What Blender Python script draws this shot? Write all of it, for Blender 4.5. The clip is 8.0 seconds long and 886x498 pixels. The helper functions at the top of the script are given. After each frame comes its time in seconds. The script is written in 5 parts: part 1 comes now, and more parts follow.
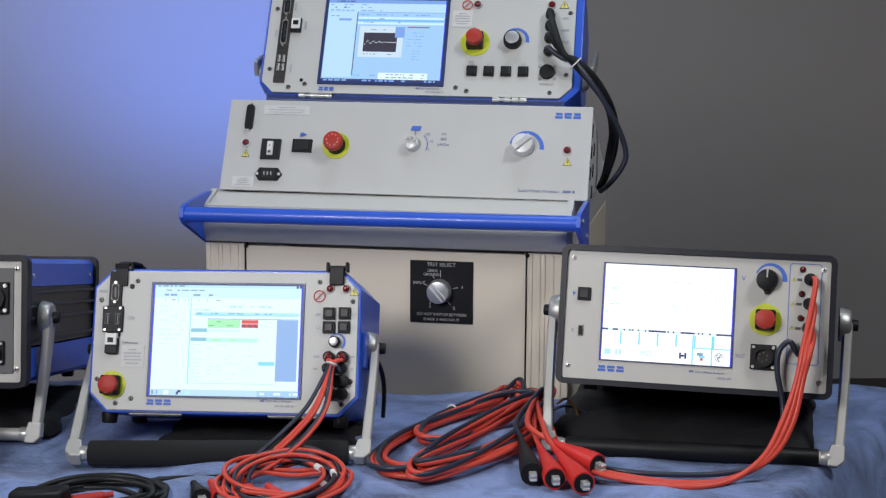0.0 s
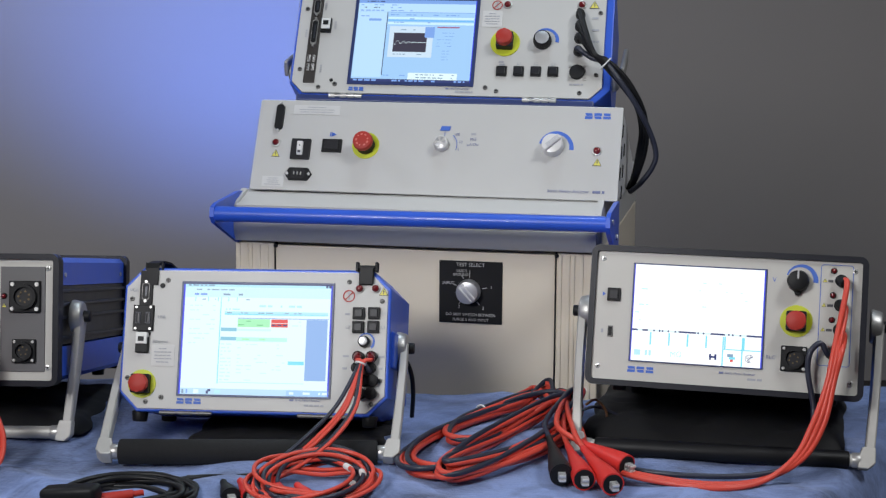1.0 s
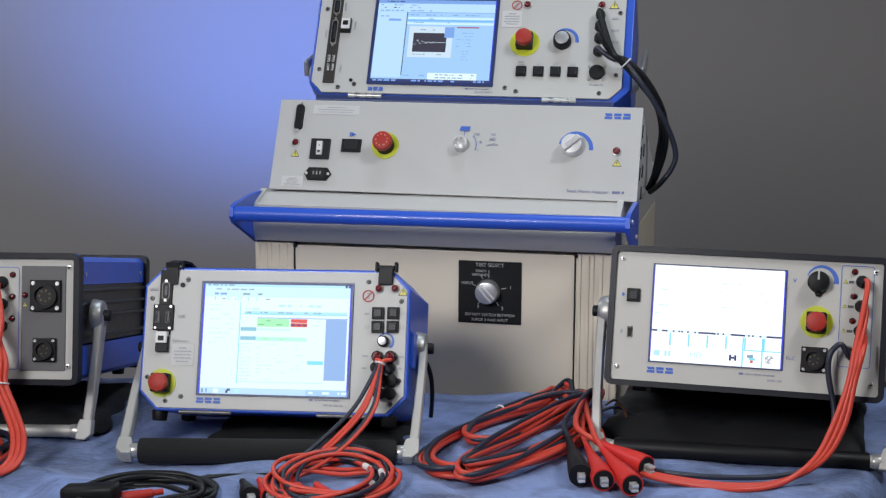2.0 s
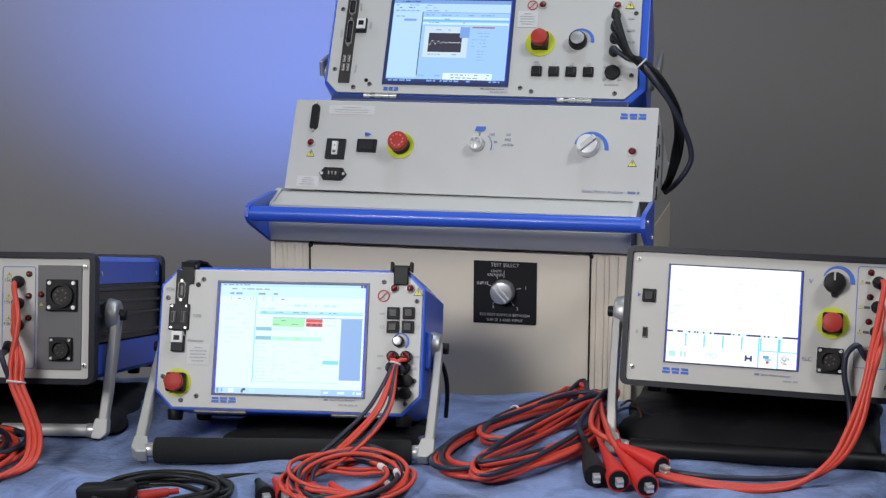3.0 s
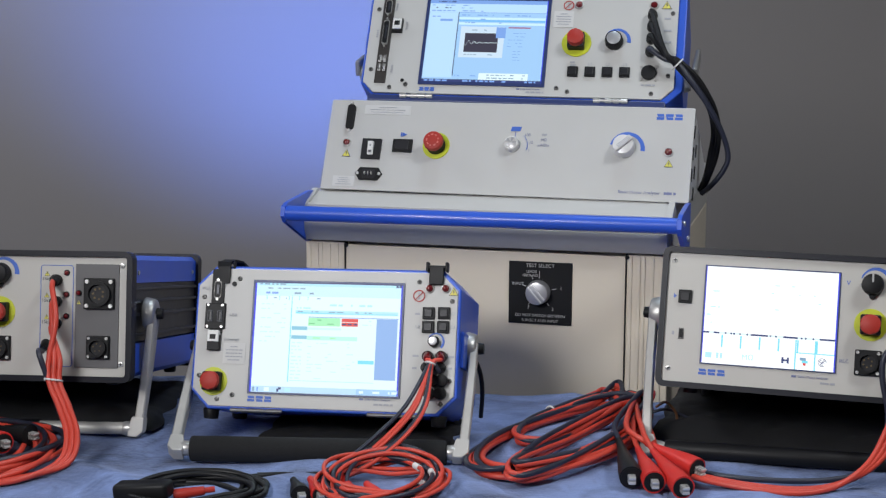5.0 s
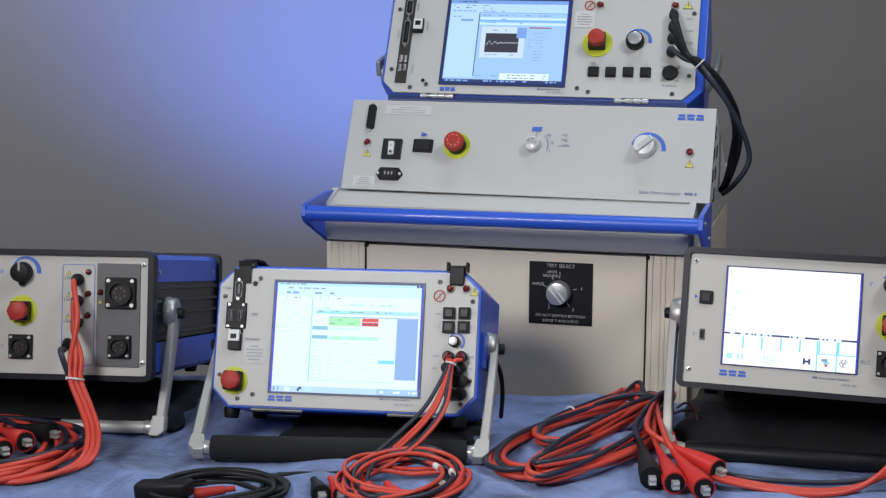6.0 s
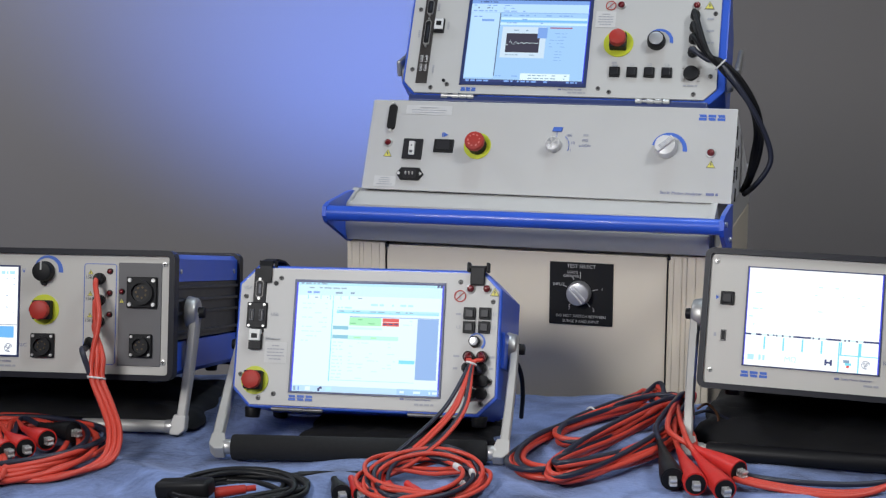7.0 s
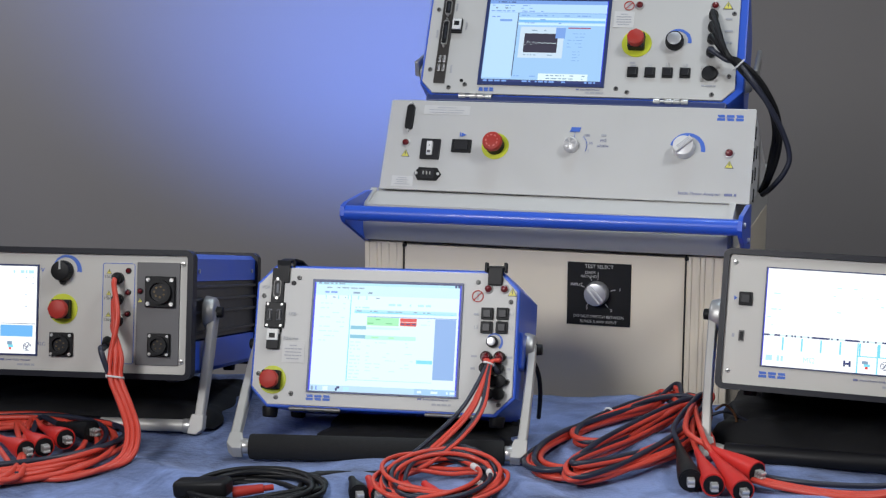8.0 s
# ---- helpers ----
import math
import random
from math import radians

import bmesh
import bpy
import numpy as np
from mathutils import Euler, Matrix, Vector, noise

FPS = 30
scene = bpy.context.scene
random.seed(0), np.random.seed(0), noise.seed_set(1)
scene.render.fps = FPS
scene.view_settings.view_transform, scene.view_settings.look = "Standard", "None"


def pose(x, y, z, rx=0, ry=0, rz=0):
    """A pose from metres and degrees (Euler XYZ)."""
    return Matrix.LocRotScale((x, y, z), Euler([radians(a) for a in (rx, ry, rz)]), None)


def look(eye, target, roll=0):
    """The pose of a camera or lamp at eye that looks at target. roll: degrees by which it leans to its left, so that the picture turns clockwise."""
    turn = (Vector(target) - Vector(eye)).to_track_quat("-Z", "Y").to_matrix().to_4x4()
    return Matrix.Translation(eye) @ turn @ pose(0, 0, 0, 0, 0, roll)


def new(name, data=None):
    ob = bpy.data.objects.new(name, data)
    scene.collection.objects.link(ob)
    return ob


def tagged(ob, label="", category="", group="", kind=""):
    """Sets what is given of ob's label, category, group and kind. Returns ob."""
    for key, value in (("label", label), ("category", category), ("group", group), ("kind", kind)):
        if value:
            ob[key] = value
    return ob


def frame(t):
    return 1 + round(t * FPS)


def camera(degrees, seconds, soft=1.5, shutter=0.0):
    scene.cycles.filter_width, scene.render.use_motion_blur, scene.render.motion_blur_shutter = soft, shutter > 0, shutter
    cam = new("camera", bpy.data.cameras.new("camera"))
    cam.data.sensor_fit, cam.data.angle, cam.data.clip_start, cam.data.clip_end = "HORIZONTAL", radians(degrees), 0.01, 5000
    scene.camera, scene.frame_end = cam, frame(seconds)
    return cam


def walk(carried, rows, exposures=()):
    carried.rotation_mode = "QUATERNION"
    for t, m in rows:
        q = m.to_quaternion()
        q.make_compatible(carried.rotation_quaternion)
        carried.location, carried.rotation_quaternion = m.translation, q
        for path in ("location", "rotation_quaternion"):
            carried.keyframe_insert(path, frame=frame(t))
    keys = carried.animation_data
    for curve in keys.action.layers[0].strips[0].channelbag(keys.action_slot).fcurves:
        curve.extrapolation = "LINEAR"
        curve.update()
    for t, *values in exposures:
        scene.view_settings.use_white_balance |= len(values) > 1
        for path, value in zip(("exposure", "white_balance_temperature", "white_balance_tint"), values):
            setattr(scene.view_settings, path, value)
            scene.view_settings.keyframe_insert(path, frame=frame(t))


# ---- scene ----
# ---- camera: a slow pan on a tripod, the lens a hand's width ahead of the pivot ----
cam = camera(32.7, 8.0, soft=1.3)
EYE, TILT, LEAN, ARM = 1.47, -8.86, 0.275, 0.135
PAN = [(0.0, -2.934), (0.5, -2.318), (1.0, -1.860), (1.5, -1.476), (3.0, -0.597), (3.5, -0.306), (4.0, 0.004), (4.5, 0.340),
       (6.0, 1.447), (6.5, 1.820), (7.0, 2.198), (7.5, 2.564), (8.0, 2.843)]
walk(cam, [(t, pose(0, 0, EYE, 0, 0, a) @ pose(0, ARM, 0, 90 + TILT) @ pose(0, 0, 0, 0, 0, LEAN)) for t, a in PAN])

# ---- light: a dark studio, two softboxes before the set, a blue lamp on the wall ----
world = bpy.data.worlds.new("studio")
scene.world = world
world.use_nodes = True
world.node_tree.nodes["Background"].inputs[0].default_value = (0.55, 0.6, 0.7, 1)
world.node_tree.nodes["Background"].inputs[1].default_value = 0.012
scene.view_settings.exposure = 0.0


def lamp(name, kind, eye, target, watts, colour, size, spread=None, roll=0):
    data = bpy.data.lights.new(name, kind)
    data.energy, data.color = watts, colour
    if kind == "AREA":
        data.shape, data.size, data.size_y = "RECTANGLE", size[0], size[1]
        if spread:
            data.spread = radians(spread)
    if kind == "SPOT":
        data.spot_size, data.spot_blend, data.shadow_soft_size = radians(size[0]), size[1], size[2]
    ob = new(name, data)
    ob.matrix_world = look(eye, target, roll)
    return ob


lamp("softbox_key", "AREA", (-1.30, 0.30, 2.28), (0.50, 2.9, 0.95), 15.5, (0.96, 0.963, 0.985), (0.8, 0.8), 95)
lamp("softbox_side", "AREA", (1.75, 1.25, 3.60), (0.25, 2.8, 0.9), 45, (0.93, 0.962, 1.0), (0.7, 0.7))
lamp("overhead_lamp", "AREA", (0.3, 3.2, 4.0), (0.1, 2.6, 0.8), 22, (0.70, 0.86, 1.0), (0.5, 0.4))
lamp("blue_uplight", "SPOT", (-0.20, 4.3, 0.90), (-0.58, 6.0, 1.76), 365, (0.14, 0.28, 1.0), (80, 1.0, 0.06))
# added fill with no known source; it lifts the left of the wall
lamp("wall_fill", "AREA", (-2.9, 3.9, 3.6), (-2.1, 6.0, 1.15), 68, (0.84, 0.89, 1.0), (0.6, 0.6))


# ---- materials ----
def material(name, colour, rough=0.5, metal=0.0, vary=0.06, scale=30.0, bump=0.0, bump_scale=300.0, coat=0.0, emit=0.0, spec=0.5):
    m = bpy.data.materials.new(name)
    m.use_nodes = True
    nt = m.node_tree
    b = nt.nodes["Principled BSDF"]
    b.inputs["Roughness"].default_value = rough
    b.inputs["Metallic"].default_value = metal
    b.inputs["Specular IOR Level"].default_value = spec
    b.inputs["Coat Weight"].default_value = coat
    b.inputs["Base Color"].default_value = (*colour, 1)
    if emit:
        b.inputs["Emission Color"].default_value = (*colour, 1)
        b.inputs["Emission Strength"].default_value = emit
        b.inputs["Base Color"].default_value = (0.01, 0.01, 0.012, 1)
        return m
    co = nt.nodes.new("ShaderNodeTexCoord")
    n1 = nt.nodes.new("ShaderNodeTexNoise")
    n1.inputs["Scale"].default_value, n1.inputs["Detail"].default_value = scale, 5
    nt.links.new(co.outputs["Object"], n1.inputs["Vector"])
    n2 = nt.nodes.new("ShaderNodeTexNoise")
    n2.inputs["Scale"].default_value, n2.inputs["Detail"].default_value = scale * 0.14, 3
    nt.links.new(co.outputs["Object"], n2.inputs["Vector"])
    add = nt.nodes.new("ShaderNodeMath")
    add.operation = "ADD"
    nt.links.new(n1.outputs["Fac"], add.inputs[0])
    nt.links.new(n2.outputs["Fac"], add.inputs[1])
    ramp = nt.nodes.new("ShaderNodeMapRange")
    ramp.inputs["From Min"].default_value, ramp.inputs["From Max"].default_value = 0.6, 1.4
    ramp.inputs["To Min"].default_value, ramp.inputs["To Max"].default_value = 1 - vary, 1 + vary
    nt.links.new(add.outputs[0], ramp.inputs["Value"])
    mul = nt.nodes.new("ShaderNodeVectorMath")
    mul.operation = "SCALE"
    mul.inputs[0].default_value = colour
    nt.links.new(ramp.outputs["Result"], mul.inputs["Scale"])
    nt.links.new(mul.outputs["Vector"], b.inputs["Base Color"])
    r2 = nt.nodes.new("ShaderNodeMapRange")
    r2.inputs["To Min"].default_value, r2.inputs["To Max"].default_value = max(rough - 0.08, 0.03), min(rough + 0.08, 1)
    nt.links.new(n1.outputs["Fac"], r2.inputs["Value"])
    nt.links.new(r2.outputs["Result"], b.inputs["Roughness"])
    if bump:
        n3 = nt.nodes.new("ShaderNodeTexNoise")
        n3.inputs["Scale"].default_value, n3.inputs["Detail"].default_value = bump_scale, 3
        nt.links.new(co.outputs["Object"], n3.inputs["Vector"])
        bp = nt.nodes.new("ShaderNodeBump")
        bp.inputs["Strength"].default_value, bp.inputs["Distance"].default_value = bump, 0.001
        nt.links.new(n3.outputs["Fac"], bp.inputs["Height"])
        nt.links.new(bp.outputs["Normal"], b.inputs["Normal"])
    return m


PANEL = material("panel_grey_white", (0.53, 0.525, 0.505), 0.45, vary=0.03, scale=12, bump=0.05)
PANEL_WARM = material("panel_warm_grey", (0.54, 0.525, 0.485), 0.45, vary=0.03, scale=12, bump=0.05)
CREAM = material("cabinet_cream", (0.77, 0.69, 0.555), 0.4, vary=0.03, scale=6, bump=0.06)
WHITE = material("white_paint", (0.72, 0.72, 0.71), 0.35, vary=0.02, scale=8)
BLUE = material("blue_powder_coat", (0.028, 0.105, 0.60), 0.38, vary=0.08, scale=14, bump=0.08, coat=0.15)
BLUE_DARK = material("dark_blue_plastic", (0.02, 0.035, 0.13), 0.4, vary=0.08, scale=14)
SLATE = material("slate_grey_frame", (0.007, 0.0075, 0.014), 0.42, coat=0.0, spec=0.3, vary=0.08, scale=20, bump=0.1)
RIBBED = material("dark_grey_aluminium", (0.028, 0.031, 0.042), 0.38, metal=0.2, vary=0.08, scale=20)
MODULE = material("grey_module_panel", (0.118, 0.115, 0.118), 0.5, vary=0.05, scale=20)
BLACK = material("black_plastic", (0.008, 0.008, 0.009), 0.5, spec=0.25, vary=0.15, scale=40)
FOAM = material("black_foam_rubber", (0.007, 0.007, 0.0075), 0.9, vary=0.2, scale=120, bump=0.5, bump_scale=500)
ALU = material("cast_aluminium", (0.50, 0.49, 0.47), 0.45, metal=0.75, vary=0.08, scale=30, bump=0.15)
DARK_STEEL = material("dark_steel_screw", (0.16, 0.155, 0.15), 0.4, metal=0.5, vary=0.1)
ARM = material("dull_cast_aluminium", (0.50, 0.485, 0.455), 0.5, metal=0.3, vary=0.08, scale=30, bump=0.15)
BROWN = material("brown_wire", (0.16, 0.07, 0.03), 0.5, vary=0.1)
CHROME = material("polished_metal", (0.82, 0.81, 0.79), 0.28, metal=0.65, vary=0.05)
CHROME_SOFT = material("brushed_metal", (0.55, 0.55, 0.56), 0.35, metal=0.7, vary=0.06)
ALU_PALE = material("pale_metal", (0.72, 0.71, 0.69), 0.35, metal=0.12, vary=0.05)
STEEL = material("steel_screw", (0.5, 0.49, 0.47), 0.35, metal=0.6, vary=0.1)
RED = material("red_plastic", (0.40, 0.030, 0.020), 0.5, vary=0.05, spec=0.35)
BOOT = material("red_rubber", (0.60, 0.025, 0.018), 0.45, vary=0.06)
BRASS = material("brass_pins", (0.14, 0.10, 0.05), 0.4, metal=0.6)
RED_GLASS = material("red_lamp_glass", (0.13, 0.006, 0.009), 0.15, vary=0.1, coat=0.6)
PINK = material("pale_red_print", (0.62, 0.16, 0.13), 0.45, vary=0.05)
YELLOW = material("yellow_plate", (0.56, 0.60, 0.025), 0.5, vary=0.04)
WARN = material("warning_yellow", (0.72, 0.66, 0.12), 0.5, vary=0.04)
INK_BLUE = material("blue_print", (0.05, 0.14, 0.55), 0.5, vary=0.03)
INK_GREY = material("grey_print", (0.36, 0.37, 0.41), 0.5, vary=0.05)
INK_BLUE_GREY = material("blue_grey_print", (0.16, 0.18, 0.33), 0.5, vary=0.05)
INK_DARK = material("dark_print", (0.08, 0.08, 0.09), 0.5, vary=0.05)
LABEL = material("paper_label", (0.62, 0.615, 0.60), 0.55, vary=0.04, scale=40)
CABLE_RED = material("red_silicone_cable", (0.60, 0.060, 0.036), 0.42, vary=0.10, scale=25, bump=0.1)
CABLE_DARK = material("blue_black_cable", (0.020, 0.023, 0.040), 0.42, vary=0.15, scale=25, bump=0.1)
CABLE_BLACK = material("black_cable", (0.007, 0.007, 0.008), 0.45, spec=0.3, vary=0.15, scale=25)
NYLON = material("white_nylon", (0.72, 0.72, 0.70), 0.4, vary=0.04)
LETTER = material("white_lettering", (0.46, 0.46, 0.45), 0.5, vary=0.03)
# black of the pads that darken the cloth where the testers shade it
SHADE_BLACK = material("shade_black", (0.010, 0.010, 0.011), 0.9, vary=0.3, scale=40, bump=0.4, bump_scale=500)
FLOOR = material("dark_brown_floor", (0.022, 0.016, 0.013), 0.55, vary=0.2, scale=5)
WALL = material("grey_studio_wall", (0.300, 0.276, 0.266), 0.85, vary=0.025, scale=3, bump=0.05, bump_scale=120)
CEIL = material("grey_ceiling", (0.30, 0.295, 0.29), 0.9, vary=0.05, scale=3)
WOOD = material("table_laminate", (0.25, 0.2, 0.15), 0.5, vary=0.1, scale=10)


def cloth_material():
    """Brushed suede: the nap lies in pale and dark strokes."""
    m = material("blue_suede_cloth", (0.130, 0.178, 0.335), 0.95, vary=0.62, scale=11, bump=0.6, bump_scale=380)
    nt = m.node_tree
    b = nt.nodes["Principled BSDF"]
    b.inputs["Sheen Weight"].default_value = 0.3
    b.inputs["Sheen Roughness"].default_value = 0.5
    b.inputs["Sheen Tint"].default_value = (0.6, 0.7, 1.0, 1)
    for n in nt.nodes:
        if n.type == "TEX_NOISE" and n.inputs["Scale"].default_value < 50:
            n.inputs["Distortion"].default_value = 1.2
            n.inputs["Roughness"].default_value = 0.62
        if n.type == "TEX_NOISE" and n.inputs["Scale"].default_value > 300:
            n.inputs["Scale"].default_value, n.inputs["Detail"].default_value = 130, 6
        if n.type == "BUMP":
            n.inputs["Distance"].default_value = 0.004
        if n.type == "MAP_RANGE" and n.inputs["From Max"].default_value > 1.1:
            n.inputs["From Min"].default_value, n.inputs["From Max"].default_value = 0.78, 1.22
    return m


CLOTH = cloth_material()


def glow(name, colour, strength=1.0):
    return material(name, colour, emit=strength)


G_WHITE = glow("display_white", (0.78, 0.965, 1.0), 1.0)
G_PALE = glow("display_pale_blue", (0.48, 0.84, 1.0), 1.0)
G_MIDBLUE = glow("display_mid_blue", (0.20, 0.38, 0.83), 1.0)
G_SKY = glow("display_sky_blue", (0.16, 0.50, 0.95), 1.0)
G_CYAN = glow("display_cyan", (0.20, 0.75, 0.92), 1.0)
G_NAVY = glow("display_navy", (0.02, 0.035, 0.16), 1.0)
G_BORDER = glow("display_blue_border", (0.03, 0.05, 0.75), 1.0)
G_GREEN = glow("display_green", (0.38, 0.88, 0.50), 1.0)
G_RED = glow("display_red", (0.75, 0.06, 0.05), 1.0)
G_GREY = glow("display_grey", (0.22, 0.36, 0.52), 1.0)
G_DARK = glow("display_dark", (0.03, 0.025, 0.05), 1.0)
G_TOPBLUE = glow("display_soft_blue", (0.36, 0.62, 0.95), 1.0)
G_TOPPALE = glow("display_soft_pale", (0.50, 0.76, 1.0), 1.0)


# ---- mesh helpers: x to the right, y into the thing, z up ----
def part(name, bm, mat, parent=None, label="", smooth=False):
    bmesh.ops.recalc_face_normals(bm, faces=bm.faces)
    me = bpy.data.meshes.new(name)
    bm.to_mesh(me)
    bm.free()
    me.materials.append(mat)
    if smooth:
        for p in me.polygons:
            p.use_smooth = True
        me.set_sharp_from_angle(angle=radians(40))
    ob = new(name, me)
    ob.parent = parent
    if label:
        tagged(ob, label)
    return ob


def thing(name, m, label, category, group="", kind=""):
    ob = new(name)
    ob.empty_display_size = 0.05
    ob.matrix_world = m
    return tagged(ob, label, category, group, kind)


def box(bm, x, y, z, sx, sy, sz, bevel=0.0, turn=None, seg=2):
    r = bmesh.ops.create_cube(bm, size=1.0)
    vs = r["verts"]
    bmesh.ops.scale(bm, vec=(sx, sy, sz), verts=vs)
    if bevel:
        es = list({e for v in vs for e in v.link_edges})
        r = bmesh.ops.bevel(bm, geom=es, offset=bevel, segments=seg, affect="EDGES", profile=0.5)
        vs = list({v for v in r["verts"]} | {v for v in vs if v.is_valid})
    m = Matrix.Translation((x, y, z)) @ (turn or Matrix.Identity(4))
    bmesh.ops.transform(bm, matrix=m, verts=vs)
    return bm


def rod(bm, a, b, r0, r1=None, seg=24, bevel=0.0):
    a, b = Vector(a), Vector(b)
    r1 = r0 if r1 is None else r1
    d = b - a
    turn = d.to_track_quat("Z", "Y").to_matrix().to_4x4()
    r = bmesh.ops.create_cone(bm, cap_ends=True, segments=seg, radius1=r0, radius2=r1, depth=d.length)
    vs = r["verts"]
    if bevel:
        es = [e for e in {e for v in vs for e in v.link_edges} if any(len(f.verts) > 4 for f in e.link_faces)]
        r2 = bmesh.ops.bevel(bm, geom=es, offset=bevel, segments=2, affect="EDGES", profile=0.5)
        vs = list({v for v in r2["verts"]} | {v for v in vs if v.is_valid})
    bmesh.ops.transform(bm, matrix=Matrix.Translation((a + b) / 2) @ turn, verts=vs)
    return bm


def prism(bm, outline, y0, y1, bevel=0.0):
    """An outline in x and z, from y0 (front) back to y1; bevel rounds the front rim."""
    fr = [bm.verts.new((x, y0, z)) for x, z in outline]
    bk = [bm.verts.new((x, y1, z)) for x, z in outline]
    front = bm.faces.new(fr)
    bm.faces.new(bk[::-1])
    n = len(outline)
    for i in range(n):
        bm.faces.new((fr[i], bk[i], bk[(i + 1) % n], fr[(i + 1) % n]))
    if bevel:
        bmesh.ops.bevel(bm, geom=list(front.edges), offset=bevel, segments=2, affect="EDGES", profile=0.5)
    return bm


def band(bm, outer, inner, y0, y1):
    """A frame between two outlines of the same length."""
    n = len(outer)
    rows = [[bm.verts.new((x, y, z)) for x, z in line] for line, y in ((outer, y0), (inner, y0), (inner, y1), (outer, y1))]
    for i in range(n):
        j = (i + 1) % n
        for k in range(4):
            a, b = rows[k], rows[(k + 1) % 4]
            bm.faces.new((a[i], a[j], b[j], b[i]))
    return bm


def rounded(l, r, b, t, rad, seg=4):
    pts = []
    for cx, cz, a0 in ((r - rad, t - rad, 0), (l + rad, t - rad, 90), (l + rad, b + rad, 180), (r - rad, b + rad, 270)):
        for k in range(seg + 1):
            a = radians(a0 + 90 * k / seg)
            pts.append((cx + rad * math.cos(a), cz + rad * math.sin(a)))
    return pts


def chamfered(l, r, b, t, c):
    return [(r, t - c), (r - c, t), (l + c, t), (l, t - c), (l, b + c), (l + c, b), (r - c, b), (r, b + c)]


def arc_band(bm, cx, cz, r0, r1, a0, a1, y0, y1, seg=24, taper=0.0):
    o, i = [], []
    for k in range(seg + 1):
        f = k / seg
        a = radians(a0 + (a1 - a0) * f)
        rr = r0 + (r1 - r0) * (1 - taper * (1 - f))
        o.append((cx + rr * math.cos(a), cz + rr * math.sin(a)))
        i.append((cx + r0 * math.cos(a), cz + r0 * math.sin(a)))
    return prism(bm, o + i[::-1], y0, y1)


def extrude_x(bm, profile, x0, x1, bevel=0.0):
    """A side profile in y and z, drawn out from x0 to x1."""
    a = [bm.verts.new((x0, y, z)) for y, z in profile]
    b = [bm.verts.new((x1, y, z)) for y, z in profile]
    bm.faces.new(a)
    bm.faces.new(b[::-1])
    n = len(profile)
    for i in range(n):
        bm.faces.new((a[i], b[i], b[(i + 1) % n], a[(i + 1) % n]))
    if bevel:
        bmesh.ops.recalc_face_normals(bm, faces=bm.faces)
        bmesh.ops.bevel(bm, geom=list(bm.edges), offset=bevel, segments=2, affect="EDGES", profile=0.5)
    return bm


def curve_points(pts, n=12):
    p = [Vector(q) for q in pts]
    p = [2 * p[0] - p[1]] + p + [2 * p[-1] - p[-2]]
    out = []
    for i in range(1, len(p) - 2):
        a, b, c, d = p[i - 1:i + 3]
        for k in range(n):
            t = k / n
            out.append(0.5 * (2 * b + (c - a) * t + (2 * a - 5 * b + 4 * c - d) * t * t + (3 * b - a - 3 * c + d) * t ** 3))
    out.append(p[-2])
    return out


def tube(bm, pts, r, seg=10, n=12, smooth=True, radii=None):
    line = curve_points(pts, n) if smooth else [Vector(q) for q in pts]
    up = Vector((0.13, 0.2, 0.97)).normalized()
    rings = []
    for i, c in enumerate(line):
        d = (line[min(i + 1, len(line) - 1)] - line[max(i - 1, 0)]).normalized()
        side = d.cross(up)
        side = side.normalized() if side.length > 1e-4 else Vector((1, 0, 0))
        up = side.cross(d).normalized()
        rr = radii(i / (len(line) - 1)) if radii else r
        rings.append([bm.verts.new(c + rr * (math.cos(2 * math.pi * k / seg) * side + math.sin(2 * math.pi * k / seg) * up)) for k in range(seg)])
    for a, b in zip(rings, rings[1:]):
        for k in range(seg):
            bm.faces.new((a[k], a[(k + 1) % seg], b[(k + 1) % seg], b[k]))
    bm.faces.new(rings[0][::-1])
    bm.faces.new(rings[-1])
    return bm


def B():
    return bmesh.new()


def lettering(name, text, x, z, size, mat, parent, y=-0.0012, align="CENTER"):
    """Raised flat lettering on a front face, in the built-in font."""
    cu = bpy.data.curves.new(name, "FONT")
    cu.body, cu.size, cu.align_x, cu.align_y, cu.extrude = text, size, align, "CENTER", 0.0002
    tmp = bpy.data.objects.new(name + "_curve", cu)
    scene.collection.objects.link(tmp)
    bpy.context.view_layer.update()
    me = bpy.data.meshes.new_from_object(tmp.evaluated_get(bpy.context.evaluated_depsgraph_get()))
    bpy.data.objects.remove(tmp)
    bpy.data.curves.remove(cu)
    me.transform(pose(x, y, z, 90, 0, 0))
    me.materials.clear()
    me.materials.append(mat)
    ob = new(name, me)
    ob.parent = parent
    return ob


# ---- fittings on a front panel (u to the right, w up, panel front at y = 0) ----
def screw(p, u, w, r=0.005, mat=None):
    bm = rod(B(), (u, 0.001, w), (u, -0.0022, w), r, r * 0.85, 16, 0.0006)
    s = part("screw", bm, mat or DARK_STEEL, p, smooth=True)
    bm = box(B(), u, -0.0023, w, r * 1.3, 0.0004, r * 0.28)
    box(bm, u, -0.0023, w, r * 0.28, 0.0004, r * 1.3)
    part("cross_slot", bm, BLACK, s)


